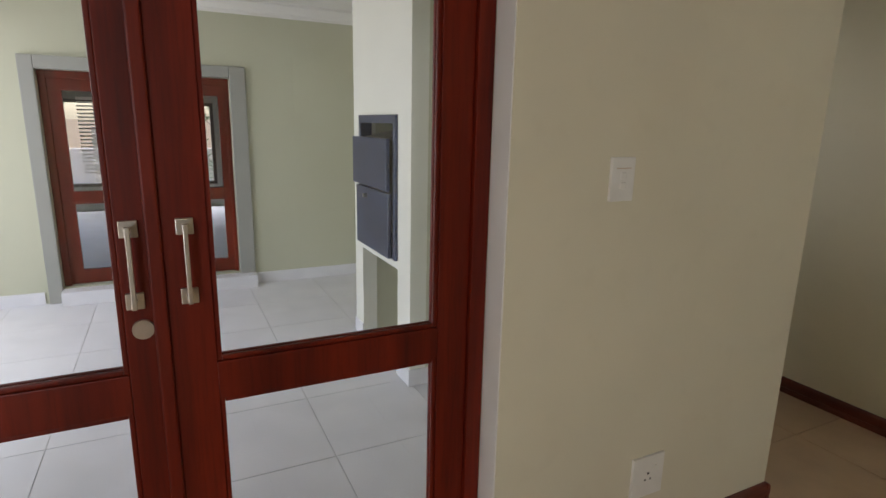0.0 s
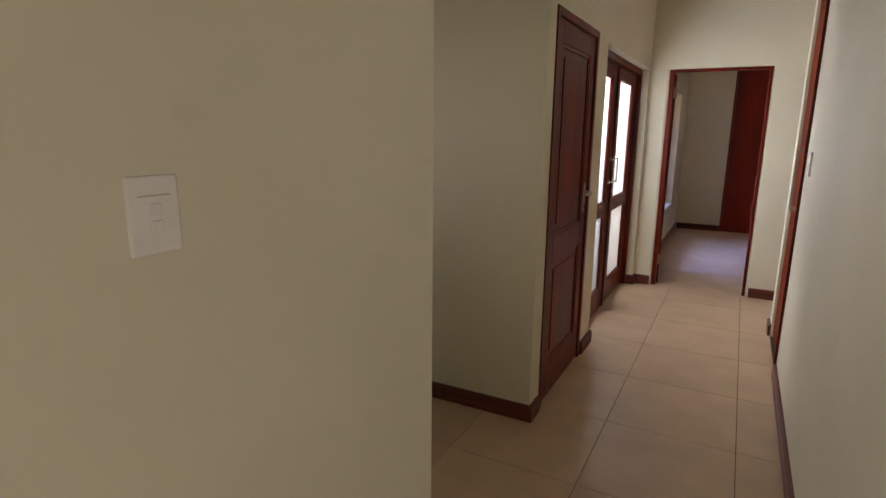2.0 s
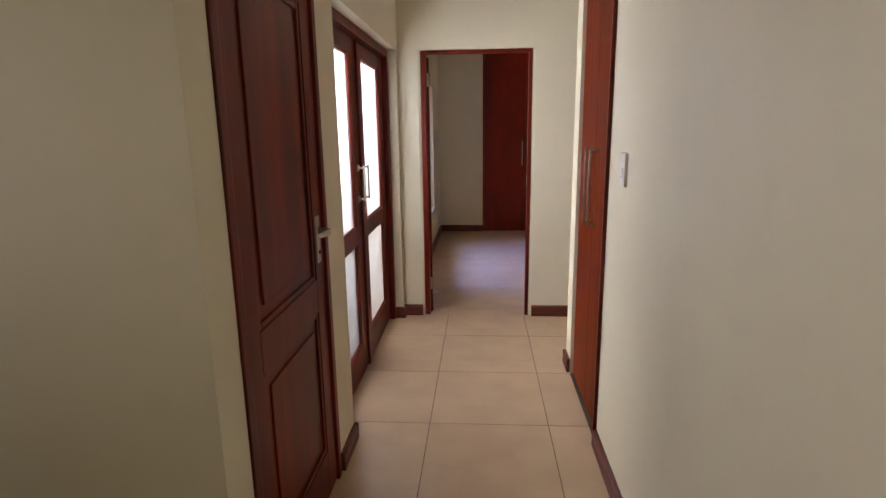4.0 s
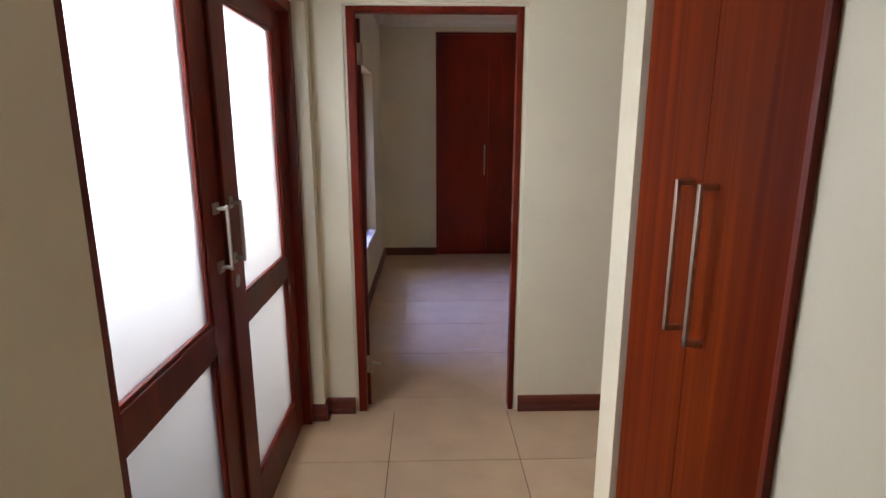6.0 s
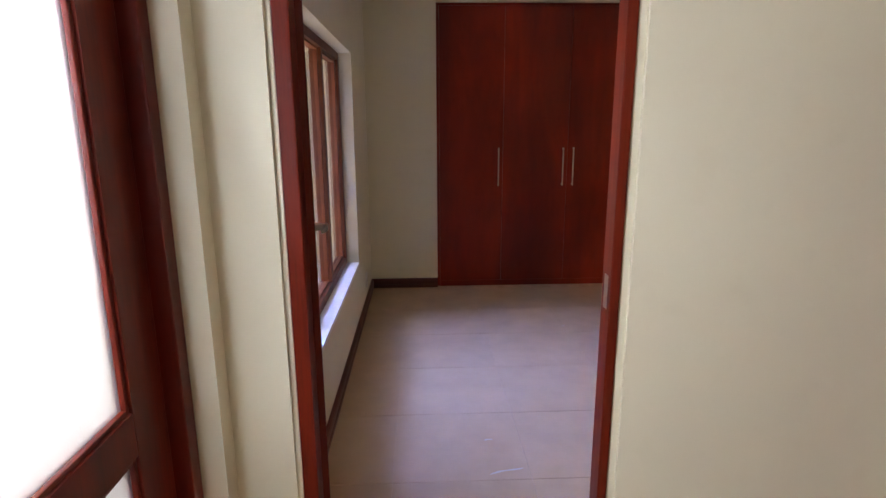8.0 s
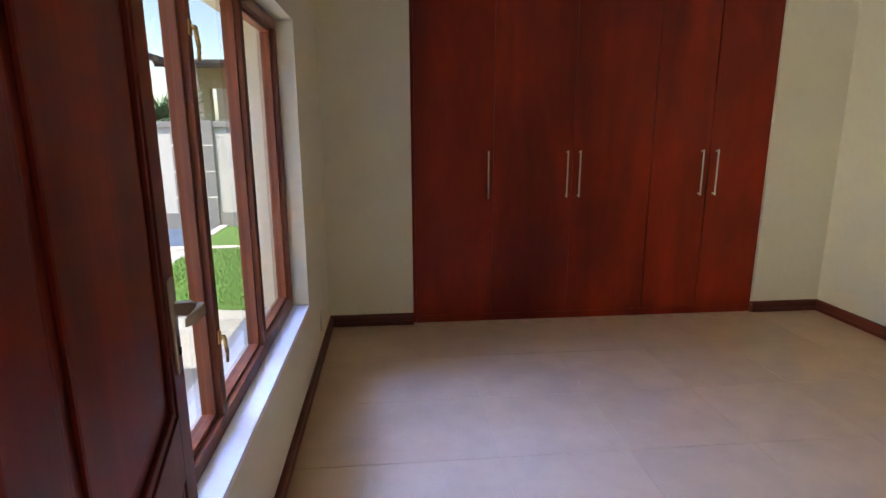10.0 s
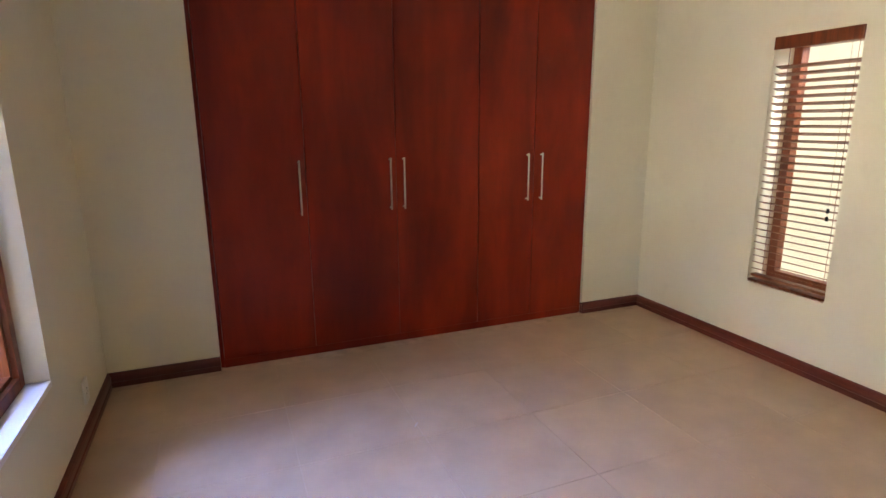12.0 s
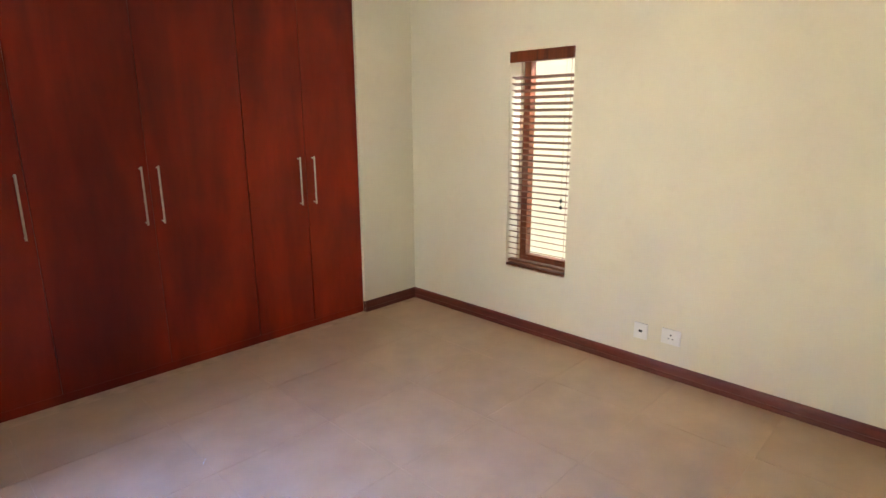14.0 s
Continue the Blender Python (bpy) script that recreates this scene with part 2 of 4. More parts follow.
def pierced(axis, t0, t1, a0, a1, z0, z1, holes=()):
    """A wall with openings right through it. axis "x": it stands across x from t0 to t1 and runs along y from a0 to a1."""
    sa = sorted({a0, a1, *[h[0] for h in holes], *[h[1] for h in holes]})
    sz = sorted({z0, z1, *[h[2] for h in holes], *[h[3] for h in holes]})
    sa, sz = [v for v in sa if a0 <= v <= a1], [v for v in sz if z0 <= v <= z1]

    def full(i, k):
        if not (0 <= i < len(sa) - 1 and 0 <= k < len(sz) - 1):
            return False
        ca, cz = (sa[i] + sa[i + 1]) / 2, (sz[k] + sz[k + 1]) / 2
        return not any(h[0] < ca < h[1] and h[2] < cz < h[3] for h in holes)

    bm = bmesh.new()
    cache = {}

    def v(t, a, z):
        key = (t, a, z)
        if key not in cache:
            cache[key] = bm.verts.new((t, a, z) if axis == "x" else (a, t, z))
        return cache[key]

    def face(*c):
        bm.faces.new([v(*q) for q in c])

    for i in range(len(sa) - 1):
        for k in range(len(sz) - 1):
            if not full(i, k):
                continue
            p, q, r, s = sa[i], sa[i + 1], sz[k], sz[k + 1]
            face((t0, p, r), (t0, p, s), (t0, q, s), (t0, q, r))
            face((t1, p, r), (t1, q, r), (t1, q, s), (t1, p, s))
            if not full(i - 1, k):
                face((t0, p, r), (t1, p, r), (t1, p, s), (t0, p, s))
            if not full(i + 1, k):
                face((t0, q, r), (t0, q, s), (t1, q, s), (t1, q, r))
            if not full(i, k - 1):
                face((t0, p, r), (t0, q, r), (t1, q, r), (t1, p, r))
            if not full(i, k + 1):
                face((t0, p, s), (t1, p, s), (t1, q, s), (t0, q, s))
    bmesh.ops.recalc_face_normals(bm, faces=bm.faces)
    return bm


def profile_run(points, a, b, out):
    """A moulding: the outline (distance from the wall, height) drawn from a to b, with the wall's outward way out."""
    bm = bmesh.new()
    a, b, out = Vector(a), Vector(b), Vector(out)
    ends = []
    for p in (a, b):
        ends.append([bm.verts.new(p + out * d + Vector((0, 0, z))) for d, z in points])
    n = len(points)
    for i in range(n):
        j = (i + 1) % n
        bm.faces.new((ends[0][i], ends[0][j], ends[1][j], ends[1][i]))
    bm.faces.new(ends[0])
    bm.faces.new(ends[1][::-1])
    bmesh.ops.recalc_face_normals(bm, faces=bm.faces)
    return bm


# ---------- rooms ----------
CEIL = 2.66
HALL_L, HALL_R, END = -1.12, 0.05, 6.0

# the wall between lounge and patio, with the clear double doors in it
solid("wall_patio", pierced("x", -1.345, -1.115, -3.0, 1.82, 0, CEIL, [(-1.18, 0.502, 0, 2.06)]), CREAM, "cream painted plaster wall beside the double doors", "wall")
solid("door_reveal", box(-1.204, -1.118, 0.4985, 0.5045, 0, 2.06), WHITE_PAINT, "white painted reveal beside the double doors", "reveal")
# side passage
solid("wall_passage_south", pierced("y", 1.70, 1.82, -2.5, -1.345, 0, CEIL), CREAM, "cream painted passage wall", "wall")
solid("wall_passage_north", pierced("y", 2.88, 3.0, -2.5, -1.12, 0, CEIL), CREAM, "cream painted passage wall with a corner", "wall")
solid("wall_passage_end", pierced("x", -2.65, -2.5, 1.70, 4.15, 0, CEIL, [(2.0, 2.7, 0.95, 2.05)]), CREAM, "cream painted end wall of the side passage", "wall")
# left side of the corridor
solid("wall_corridor_west", pierced("x", -1.27, HALL_L, 3.0, 4.15, 0, CEIL, [(3.02, 3.87, 0, 2.075)]), CREAM, "cream painted corridor wall around a panelled door", "wall")
solid("wall_store_north", pierced("y", 4.03, 4.15, -2.5, -1.27, 0, CEIL), CREAM, "cream outer wall", "wall")
solid("wall_frosted_doors", pierced("x", -1.345, HALL_L, 4.15, END, 0, CEIL, [(4.151, 5.93, 0, 2.05)]), CREAM, "cream wall around the frosted double doors", "wall")
# end of the corridor
solid("wall_end", pierced("y", END, 6.11, -1.345, 2.785, 0, CEIL, [(-0.965, -0.098, 0, 2.065)]), CREAM, "cream end wall with the bedroom doorway", "wall")
solid("wall_corridor_east", pierced("x", HALL_R, 0.20, 1.0, 5.10, 0, CEIL, [(4.16, 4.942, 0.0, 2.50)]), CREAM, "cream corridor wall around the built-in cupboard", "wall")
solid("wall_cupboard_north", pierced("y", 4.985, 5.10, 0.20, 0.71, 0, CEIL), CREAM, "cream return wall beside the cupboard", "wall")
solid("wall_recess_east", pierced("x", 0.71, 0.86, 1.0, END, 0, CEIL, [(5.14, 5.95, 0, 2.05)]), CREAM, "cream wall with a dark door at the corridor's end", "wall")
solid("wall_lounge_north", pierced("y", 0.85, 1.0, 0.05, 3.0, 0, CEIL), CREAM, "cream lounge wall", "wall")
# Unseen wall; its opening is added to let the lounge lamp's light in.
solid("wall_lounge_east", pierced("x", 3.0, 3.2, -3.0, 1.0, 0, CEIL, [(-2.9, -1.9, 0.6, 2.2)]), CREAM, "cream lounge wall with an added opening for the lamp", "wall")
solid("wall_lounge_south", pierced("y", -3.2, -3.0, -1.345, 3.2, 0, CEIL), CREAM, "cream lounge wall", "wall")
# bedroom
BX0, BX1, BY0, BY1 = -1.09, 2.785, 6.11, 9.685
WIN = (6.78, 8.70, 0.49, 1.975)
SLOT = (8.17, 8.68, 0.485, 1.99)
solid("wall_bedroom_west", pierced("x", -1.40, BX0, 6.11, 10.4, 0, CEIL, [WIN]), CREAM, "cream bedroom wall with a timber window", "wall")
solid("wall_bedroom_east", pierced("x", BX1, 3.035, 6.0, 10.4, 0, CEIL, [SLOT]), CREAM, "cream bedroom wall with a narrow window", "wall")
solid("wall_bedroom_north", pierced("y", BY1, 9.86, BX0, BX1, 0, CEIL, [(-0.474, 2.229, 0, 2.505)]), CREAM, "cream bedroom wall around the built-in wardrobe", "wall")
solid("wall_wardrobe_back", pierced("y", 10.4, 10.6, -1.40, 3.035, 0, CEIL), CREAM, "outer wall behind the wardrobe", "wall")

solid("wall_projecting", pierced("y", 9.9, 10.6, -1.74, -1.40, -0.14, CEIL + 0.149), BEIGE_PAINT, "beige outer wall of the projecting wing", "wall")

solid("ceiling_corridor", boxes((-2.65, 0.86, 1.0, 6.0, CEIL, CEIL + 0.12)), CEILING_PAINT, "smooth white corridor ceiling", "ceiling")
solid("ceiling_lounge", boxes((-1.345, 3.2, -3.2, 1.0, CEIL, CEIL + 0.12)), CEILING_PAINT, "smooth white lounge ceiling", "ceiling")
solid("ceiling_bedroom", boxes((-1.40, 3.035, 6.0, 10.6, CEIL, CEIL + 0.12)), CEILING_PAINT, "smooth white bedroom ceiling", "ceiling")
# The roof is out of view; its eaves are sized to shade patio, windows and paving.
solid("roof", boxes((-10.3, 3.75, -5.2, 2.2, CEIL + 0.15, CEIL + 0.27), (-3.2, 3.75, 2.2, 4.6, CEIL + 0.15, CEIL + 0.27), (-2.25, 3.75, 4.6, 11.2, CEIL + 0.15, CEIL + 0.27), (-3.0, -2.25, 4.6, 7.75, CEIL + 0.15, CEIL + 0.27)), ROOF, "unseen dark flat roof with eaves extended to block the sun", "roof")

# cornices
COVE = [(0, 0), (0.012, 0), (0.016, 0.022), (0.034, 0.03), (0.05, 0.06), (0.075, 0.085), (0.09, 0.09), (0.09, 0.108), (0.0, 0.108)]
CZ = CEIL - 0.108
for nm, a, b, o in (("cornice_north", (BX0, BY1, CZ), (BX1, BY1, CZ), (0, -1, 0)), ("cornice_west", (BX0, BY0, CZ), (BX0, BY1, CZ), (1, 0, 0)),
                    ("cornice_east", (BX1, BY0, CZ), (BX1, BY1, CZ), (-1, 0, 0)), ("cornice_south", (BX0, BY0, CZ), (BX1, BY0, CZ), (0, 1, 0)),
                    ("cornice_patio", (-5.2, -2.9, 2.38), (-5.2, 1.62, 2.38), (1, 0, 0)), ("cornice_patio_north", (-5.2, 1.62, 2.38), (-1.345, 1.62, 2.38), (0, -1, 0))):
    solid(nm, profile_run(COVE, a, b, o), WHITE_PAINT, "white moulded plaster cornice", "cornice")

# skirtings: rounded top, a groove below it
SKIRT = [(0, 0), (0.019, 0), (0.019, 0.022), (0.015, 0.026), (0.015, 0.031), (0.019, 0.035), (0.019, 0.062), (0.016, 0.076), (0.009, 0.086), (0, 0.088)]
for a, b, o in (((-1.115, 0.502), (-1.115, 1.82), (1, 0)), ((-1.115, -3.0), (-1.115, -1.18), (1, 0)), ((-1.096, 1.82), (-1.345, 1.82), (0, 1)),
                ((-2.5, 2.88), (-1.101, 2.88), (0, -1)), ((-1.12, 2.862), (-1.12, 3.0), (1, 0)), ((-1.12, 3.89), (-1.12, 4.15), (1, 0)),
                ((-1.101, 4.151), (-1.18, 4.151), (0, 1)),
                ((-1.18, 5.93), (-1.101, 5.93), (0, -1)), ((-1.12, 5.912), (-1.12, 6.0), (1, 0)), ((-1.12, 6.0), (-0.967, 6.0), (0, -1)),
                ((-0.096, 6.0), (0.71, 6.0), (0, -1)), ((0.05, 1.0), (0.05, 4.15), (-1, 0)), ((0.05, 4.95), (0.05, 5.10), (-1, 0)),
                ((0.031, 5.10), (0.71, 5.10), (0, 1)), ((BX0, 6.92), (BX0, BY1), (1, 0)), ((BX0, BY1), (-0.474, BY1), (0, -1)),
                ((2.229, BY1), (BX1, BY1), (0, -1)), ((BX1, BY0), (BX1, BY1), (-1, 0)), ((-0.10, BY0), (BX1, BY0), (0, 1)), ((BX0 + 0.02, BY0), (-0.97, BY0), (0, 1))):
    solid("baseboard", profile_run(SKIRT, (*a, 0), (*b, 0), (*o, 0)), SKIRTING_WOOD, "dark stained timber skirting with a grooved profile", "skirting", "timber skirtings")

solid("baseboard", box(2.2235, 2.2285, 9.6855, 9.7025, 0, 0.086), SKIRTING_WOOD, "dark stained timber skirting return", "skirting", "timber skirtings")

# ---------- doors and windows ----------
def door_frame(parent, axis, face, depth, a0, a1, top, width=0.042, material=MAHOGANY, name="door_frame", far=None):
    """Jambs and head. The frame's front stands at face, the rest goes depth back (signed)."""
    t0, t1 = sorted((face, face + depth))

    def bar(p, q, r, s):
        return (t0, t1, p, q, r, s) if axis == "x" else (p, q, t0, t1, r, s)
    far = far or width
    for p in ((a0, a0 + width, 0, top), (a1 - far, a1, 0, top), (a0 + width, a1 - far, top - far, top)):
        part(name, box(*bar(*p), bevel=0.004), material, parent)


def panel_leaf(parent, w, top, thick=0.04, material=MAHOGANY):
    """A two-panel leaf in its own frame: x along the leaf from the hinge, y through it, at the parent's place."""
    o = BASE[parent]
    st, lock0, lock1, foot, head = 0.105, 0.80, 0.93, 0.20, 0.11

    def b(x0, x1, z0, z1, y0=0.0, y1=thick, bev=0.003):
        return box(o.x + x0, o.x + x1, o.y + y0, o.y + y1, o.z + z0, o.z + z1, bevel=bev)
    part("stile", b(0, st, 0, top), material, parent)
    part("stile", b(w - st, w, 0, top), material, parent)
    part("rail", b(st, w - st, 0, foot), material, parent)
    part("rail", b(st, w - st, lock0, lock1), material, parent)
    part("rail", b(st, w - st, top - head, top), material, parent)
    for z0, z1 in ((foot, lock0), (lock1, top - head)):
        part("panel", b(st, w - st, z0, z1, 0.013, thick - 0.013, 0.0), material, parent)
        bm = bmesh.new()
        for y0, y1 in ((0.004, 0.013), (thick - 0.013, thick - 0.004)):
            for x0, x1, q0, q1 in ((st, st + 0.02, z0, z1), (w - st - 0.02, w - st, z0, z1), (st + 0.02, w - st - 0.02, z0, z0 + 0.02), (st + 0.02, w - st - 0.02, z1 - 0.02, z1)):
                box(o.x + x0, o.x + x1, o.y + y0, o.y + y1, o.z + q0, o.z + q1, 0.003, bm)
        part("panel_moulding", bm, material, parent)
        bm = bmesh.new()
        for y0, y1 in ((0.006, 0.013), (thick - 0.013, thick - 0.006)):
            box(o.x + st + 0.06, o.x + w - st - 0.06, o.y + y0, o.y + y1, o.z + z0 + 0.06, o.z + z1 - 0.06, 0.005, bm)
        part("panel_field", bm, material, parent)


def lever_set(parent, x, z, thick, way=-1, faces=(0, 1)):
    """Lever handles with long back plates on both faces. way: the side along the leaf to which the levers point."""
    o = BASE[parent]
    for y, s in [((0.0, -1), (thick, 1))[k] for k in faces]:
        plate = part("back_plate", box(o.x + x - 0.021, o.x + x + 0.021, *sorted((o.y + y, o.y + y + s * 0.006)), o.z + z - 0.125, o.z + z + 0.055, bevel=0.002), STEEL, parent, "brushed steel back plate")
        bm = bmesh.new()
        rings = []
        for dx, out, up, low, half in ((0.0, 0.004, 0.010, 0.012, 0.010), (0.002, 0.034, 0.010, 0.014, 0.010), (0.012, 0.052, 0.010, 0.015, 0.010), (0.034, 0.051, 0.009, 0.015, 0.007), (0.058, 0.043, 0.006, 0.016, 0.005), (0.074, 0.032, 0.000, 0.016, 0.003)):
            wide = (half, 0.0) if out < 0.04 else (0.0, half * 0.7)
            ring = []
            for sx, zz in ((-1, up), (1, up), (1, -low), (-1, -low)):
                ring.append(bm.verts.new((o.x + x + way * (dx + sx * wide[0]), o.y + y + s * (out + sx * wide[1]), o.z + z + zz)))
            rings.append(ring)
        for r0, r1 in zip(rings, rings[1:]):
            for i in range(4):
                bm.faces.new((r0[i], r0[(i + 1) % 4], r1[(i + 1) % 4], r1[i]))
        bm.faces.new(rings[0])
        bm.faces.new(rings[-1])
        bmesh.ops.recalc_face_normals(bm, faces=bm.faces)
        bmesh.ops.bevel(bm, geom=bm.edges[:], offset=0.0015, segments=2, affect="EDGES")
        part("lever", bm, STEEL, plate, "flat curved steel lever")
        bm = rod((o.x + x, o.y + y + s * 0.005, o.z + z - 0.085), (o.x + x, o.y + y + s * 0.009, o.z + z - 0.085), 0.008)
        part("keyhole", bm, DARK, plate, "dark keyhole")


def hinge(parent, z, thick):
    """A butt hinge let into the leaf's hinge edge: plate, three screws and the knuckle."""
    o = BASE[parent]
    leaf_plate = part("hinge", box(o.x - 0.0016, o.x + 0.001, o.y + 0.003, o.y + thick - 0.002, o.z + z - 0.05, o.z + z + 0.05, bevel=0.0005), WORN_STEEL, parent, "worn steel butt hinge")
    part("knuckle", rod((o.x - 0.006, o.y - 0.003, o.z + z - 0.052), (o.x - 0.006, o.y - 0.003, o.z + z + 0.052), 0.0065, 10), WORN_STEEL, leaf_plate)
    for k in (-0.034, 0.0, 0.034):
        part("screw", rod((o.x - 0.0026, o.y + 0.019, o.z + z + k), (o.x, o.y + 0.019, o.z + z + k), 0.0045, 8), BRASS, leaf_plate)
    return leaf_plate


def square_pull(parent, x, y, z0, z1, s=1):
    """A square-section pull bar on two square roses, standing out along +x (s=1)."""
    for z in (z0 + 0.016, z1 - 0.016):
        part("pull_rose", box(*sorted((x, x + s * 0.010)), y - 0.018, y + 0.018, z - 0.018, z + 0.018, bevel=0.002), STEEL, parent, "square steel rose")
    bm = boxes((*sorted((x + s * 0.010, x + s * 0.043)), y - 0.006, y + 0.006, z0 + 0.010, z0 + 0.022), (*sorted((x + s * 0.010, x + s * 0.043)), y - 0.006, y + 0.006, z1 - 0.022, z1 - 0.010),
               (*sorted((x + s * 0.034, x + s * 0.044)), y - 0.005, y + 0.005, z0 + 0.006, z1 - 0.006), bevel=0.002)
    part("pull_bar", bm, STEEL, parent, "square steel pull bar")


def glazed_leaf(frame_ob, x0, x1, y0, y1, top, glass, rail=(0.85, 0.945), foot=0.20, stile=0.10, far=None, pull=None, lock=None, side=1, head=0.115):
    """A two-light glazed leaf that stands across x from x0 to x1."""
    near_w, far_w = stile if isinstance(stile, tuple) else (stile, stile)
    leaf = new("door_leaf", mesh_from(boxes((x0, x1, y0, y0 + near_w, 0.012, top)), "door_leaf", MAHOGANY))
    leaf.data.transform(Matrix.Translation(-BASE[frame_ob]))
    leaf.parent = frame_ob
    BASE[leaf] = BASE[frame_ob]
    part("stile", box(x0, x1, y1 - far_w, y1, 0.012, top, bevel=0.003), MAHOGANY, leaf)
    a, b = y0 + near_w, y1 - far_w
    for z0, z1 in ((0.012, foot), rail, (top - head, top)):
        part("rail", box(x0, x1, a, b, z0, z1, bevel=0.003), MAHOGANY, leaf)
    for z0, z1 in ((foot, rail[0]), (rail[1], top - head)):
        g = part("glass_pane", box((x0 + x1) / 2 - 0.003, (x0 + x1) / 2 + 0.003, a - 0.006, b + 0.006, z0 - 0.006, z1 + 0.006), glass, leaf)
        g.visible_shadow = False
        bm = bmesh.new()
        for p, q in ((x0 + 0.006, (x0 + x1) / 2 - 0.004), ((x0 + x1) / 2 + 0.004, x1 - 0.006)):
            for c in ((a, a + 0.012, z0, z1), (b - 0.012, b, z0, z1), (a + 0.012, b - 0.012, z0, z0 + 0.012), (a + 0.012, b - 0.012, z1 - 0.012, z1)):
                box(p, q, *c, 0.003, bm)
        part("glazing_bead", bm, MAHOGANY, leaf)
    if pull:
        square_pull(leaf, x1 if side > 0 else x0, pull[0], pull[1], pull[2], side)
    if lock:
        xs = x1 if side > 0 else x0
        bm = rod((xs, lock[0], lock[1]), (xs + side * 0.008, lock[0], lock[1]), 0.022, 20)
        part("lock_cylinder", bm, STEEL, leaf, "round steel lock cylinder")
    return leaf


# clear double doors to the patio
fd1 = thing("door_patio", (-1.22, -0.337, 0), "closed mahogany double doors with clear glass panes", "door", kind="structure")
door_frame(fd1, "x", -1.205, -0.09, -1.178, 0.498, 2.058, 0.05)
glazed_leaf(fd1, -1.262, -1.218, -1.125, -0.336, 1.99, CLEAR_GLASS, (0.85, 0.945), 0.2, (0.10, 0.066), pull=(-0.376, 1.10, 1.29), lock=(-0.366, 1.05))
glazed_leaf(fd1, -1.262, -1.218, -0.330, 0.447, 1.99, CLEAR_GLASS, (0.85, 0.945), 0.2, (0.108, 0.094), pull=(-0.268, 1.10, 1.29))
part("astragal", box(-1.218, -1.206, -0.345, -0.315, 0.012, 1.99, bevel=0.005), MAHOGANY, fd1)

# frosted double doors beside the corridor
fd2 = thing("door_frosted", (-1.22, 5.02, 0), "closed mahogany double doors with frosted glass panes", "door", kind="structure")
door_frame(fd2, "x", -1.18, -0.10, 4.152, 5.928, 2.048, 0.05)
glazed_leaf(fd2, -1.265, -1.221, 4.204, 5.017, 1.99, FROSTED_GLASS, (0.826, 0.925), 0.2, (0.135, 0.15), head=0.086, pull=(4.945, 1.07, 1.285))
glazed_leaf(fd2, -1.265, -1.221, 5.023, 5.876, 1.99, FROSTED_GLASS, (0.826, 0.925), 0.2, (0.147, 0.135), head=0.086, pull=(5.068, 1.07, 1.285), lock=(5.075, 1.005))
part("astragal", box(-1.221, -1.207, 5.000, 5.040, 0.012, 1.99, bevel=0.005), MAHOGANY, fd2)

# panelled door in the corridor's left wall, shut
d1 = thing("door_corridor", (-1.125, 3.062, 0.006), "closed dark mahogany two-panel door with steel lever", "door", kind="structure")
panel_leaf(d1, 0.766, 2.025)
lever_set(d1, 0.70, 1.115, 0.04, -1)
d1.rotation_euler = (0, 0, radians(90))
d1f = thing("door_frame_corridor", (-1.12, 3.445, 0), "dark mahogany frame of the corridor door", "door frame", kind="structure")
door_frame(d1f, "x", -1.112, -0.14, 3.02, 3.87, 2.075)

# bedroom door, open against the window wall
d2f = thing("door_frame_bedroom", (-0.535, 6.05, 0), "dark mahogany frame of the bedroom doorway", "door frame", kind="structure")
for p, q, r0, r1 in ((-0.967, -0.9505, 0, 2.0505), (-0.1195, -0.0965, 0, 2.0505), (-0.967, -0.0965, 2.0505, 2.067)):
    solid("door_reveal", box(p, q, 6.010, 6.108, r0, r1, bevel=0.005), CREAM, "cream painted rounded plaster edge beside the bedroom door frame", "reveal")
door_frame(d2f, "y", 6.006, 0.066, -0.95, -0.12, 2.05, 0.040, far=0.026)
part("strike_plate", box(-0.1475, -0.146, 6.025, 6.05, 1.03, 1.12), STEEL, d2f, "steel strike plate")
d2 = thing("door_bedroom", (-0.892, 6.074, 0.006), "dark mahogany two-panel door standing wide open", "door", kind="structure")
panel_leaf(d2, 0.725, 2.0, 0.036)
lever_set(d2, 0.665, 1.125, 0.036, -1, (0,))
for z in (1.84, 0.24):
    hinge(d2, z, 0.036)
d2.rotation_euler = (0, 0, radians(102.0))
stopper = thing("door_stop", (-0.925, 6.60, 0), "small pale rubber door stop on the floor", "door stop")
bm = bmesh.new()
bmesh.ops.create_cube(bm, size=1.0)
bmesh.ops.scale(bm, vec=(0.075, 0.04, 0.03), verts=bm.verts)
for v in bm.verts:
    if v.co.x > 0 and v.co.z > 0:
        v.co.z = -0.008
bmesh.ops.bevel(bm, geom=bm.edges[:], offset=0.003, segments=2, affect="EDGES")
bmesh.ops.translate(bm, vec=(-0.925, 6.60, 0.0155), verts=bm.verts)
part("wedge", bm, KERB, stopper)

# door at the corridor's end, shut
d3 = thing("door_recess", (0.735, 5.892, 0.006), "closed dark mahogany door at the corridor's end", "door", kind="structure")
panel_leaf(d3, 0.700, 2.0)
lever_set(d3, 0.64, 1.085, 0.04, -1)
d3.rotation_euler = (0, 0, radians(-90))
d3f = thing("door_frame_recess", (0.78, 5.525, 0), "dark mahogany frame of the end door", "door frame", kind="structure")
door_frame(d3f, "x", 0.702, 0.13, 5.142, 5.948, 2.048)

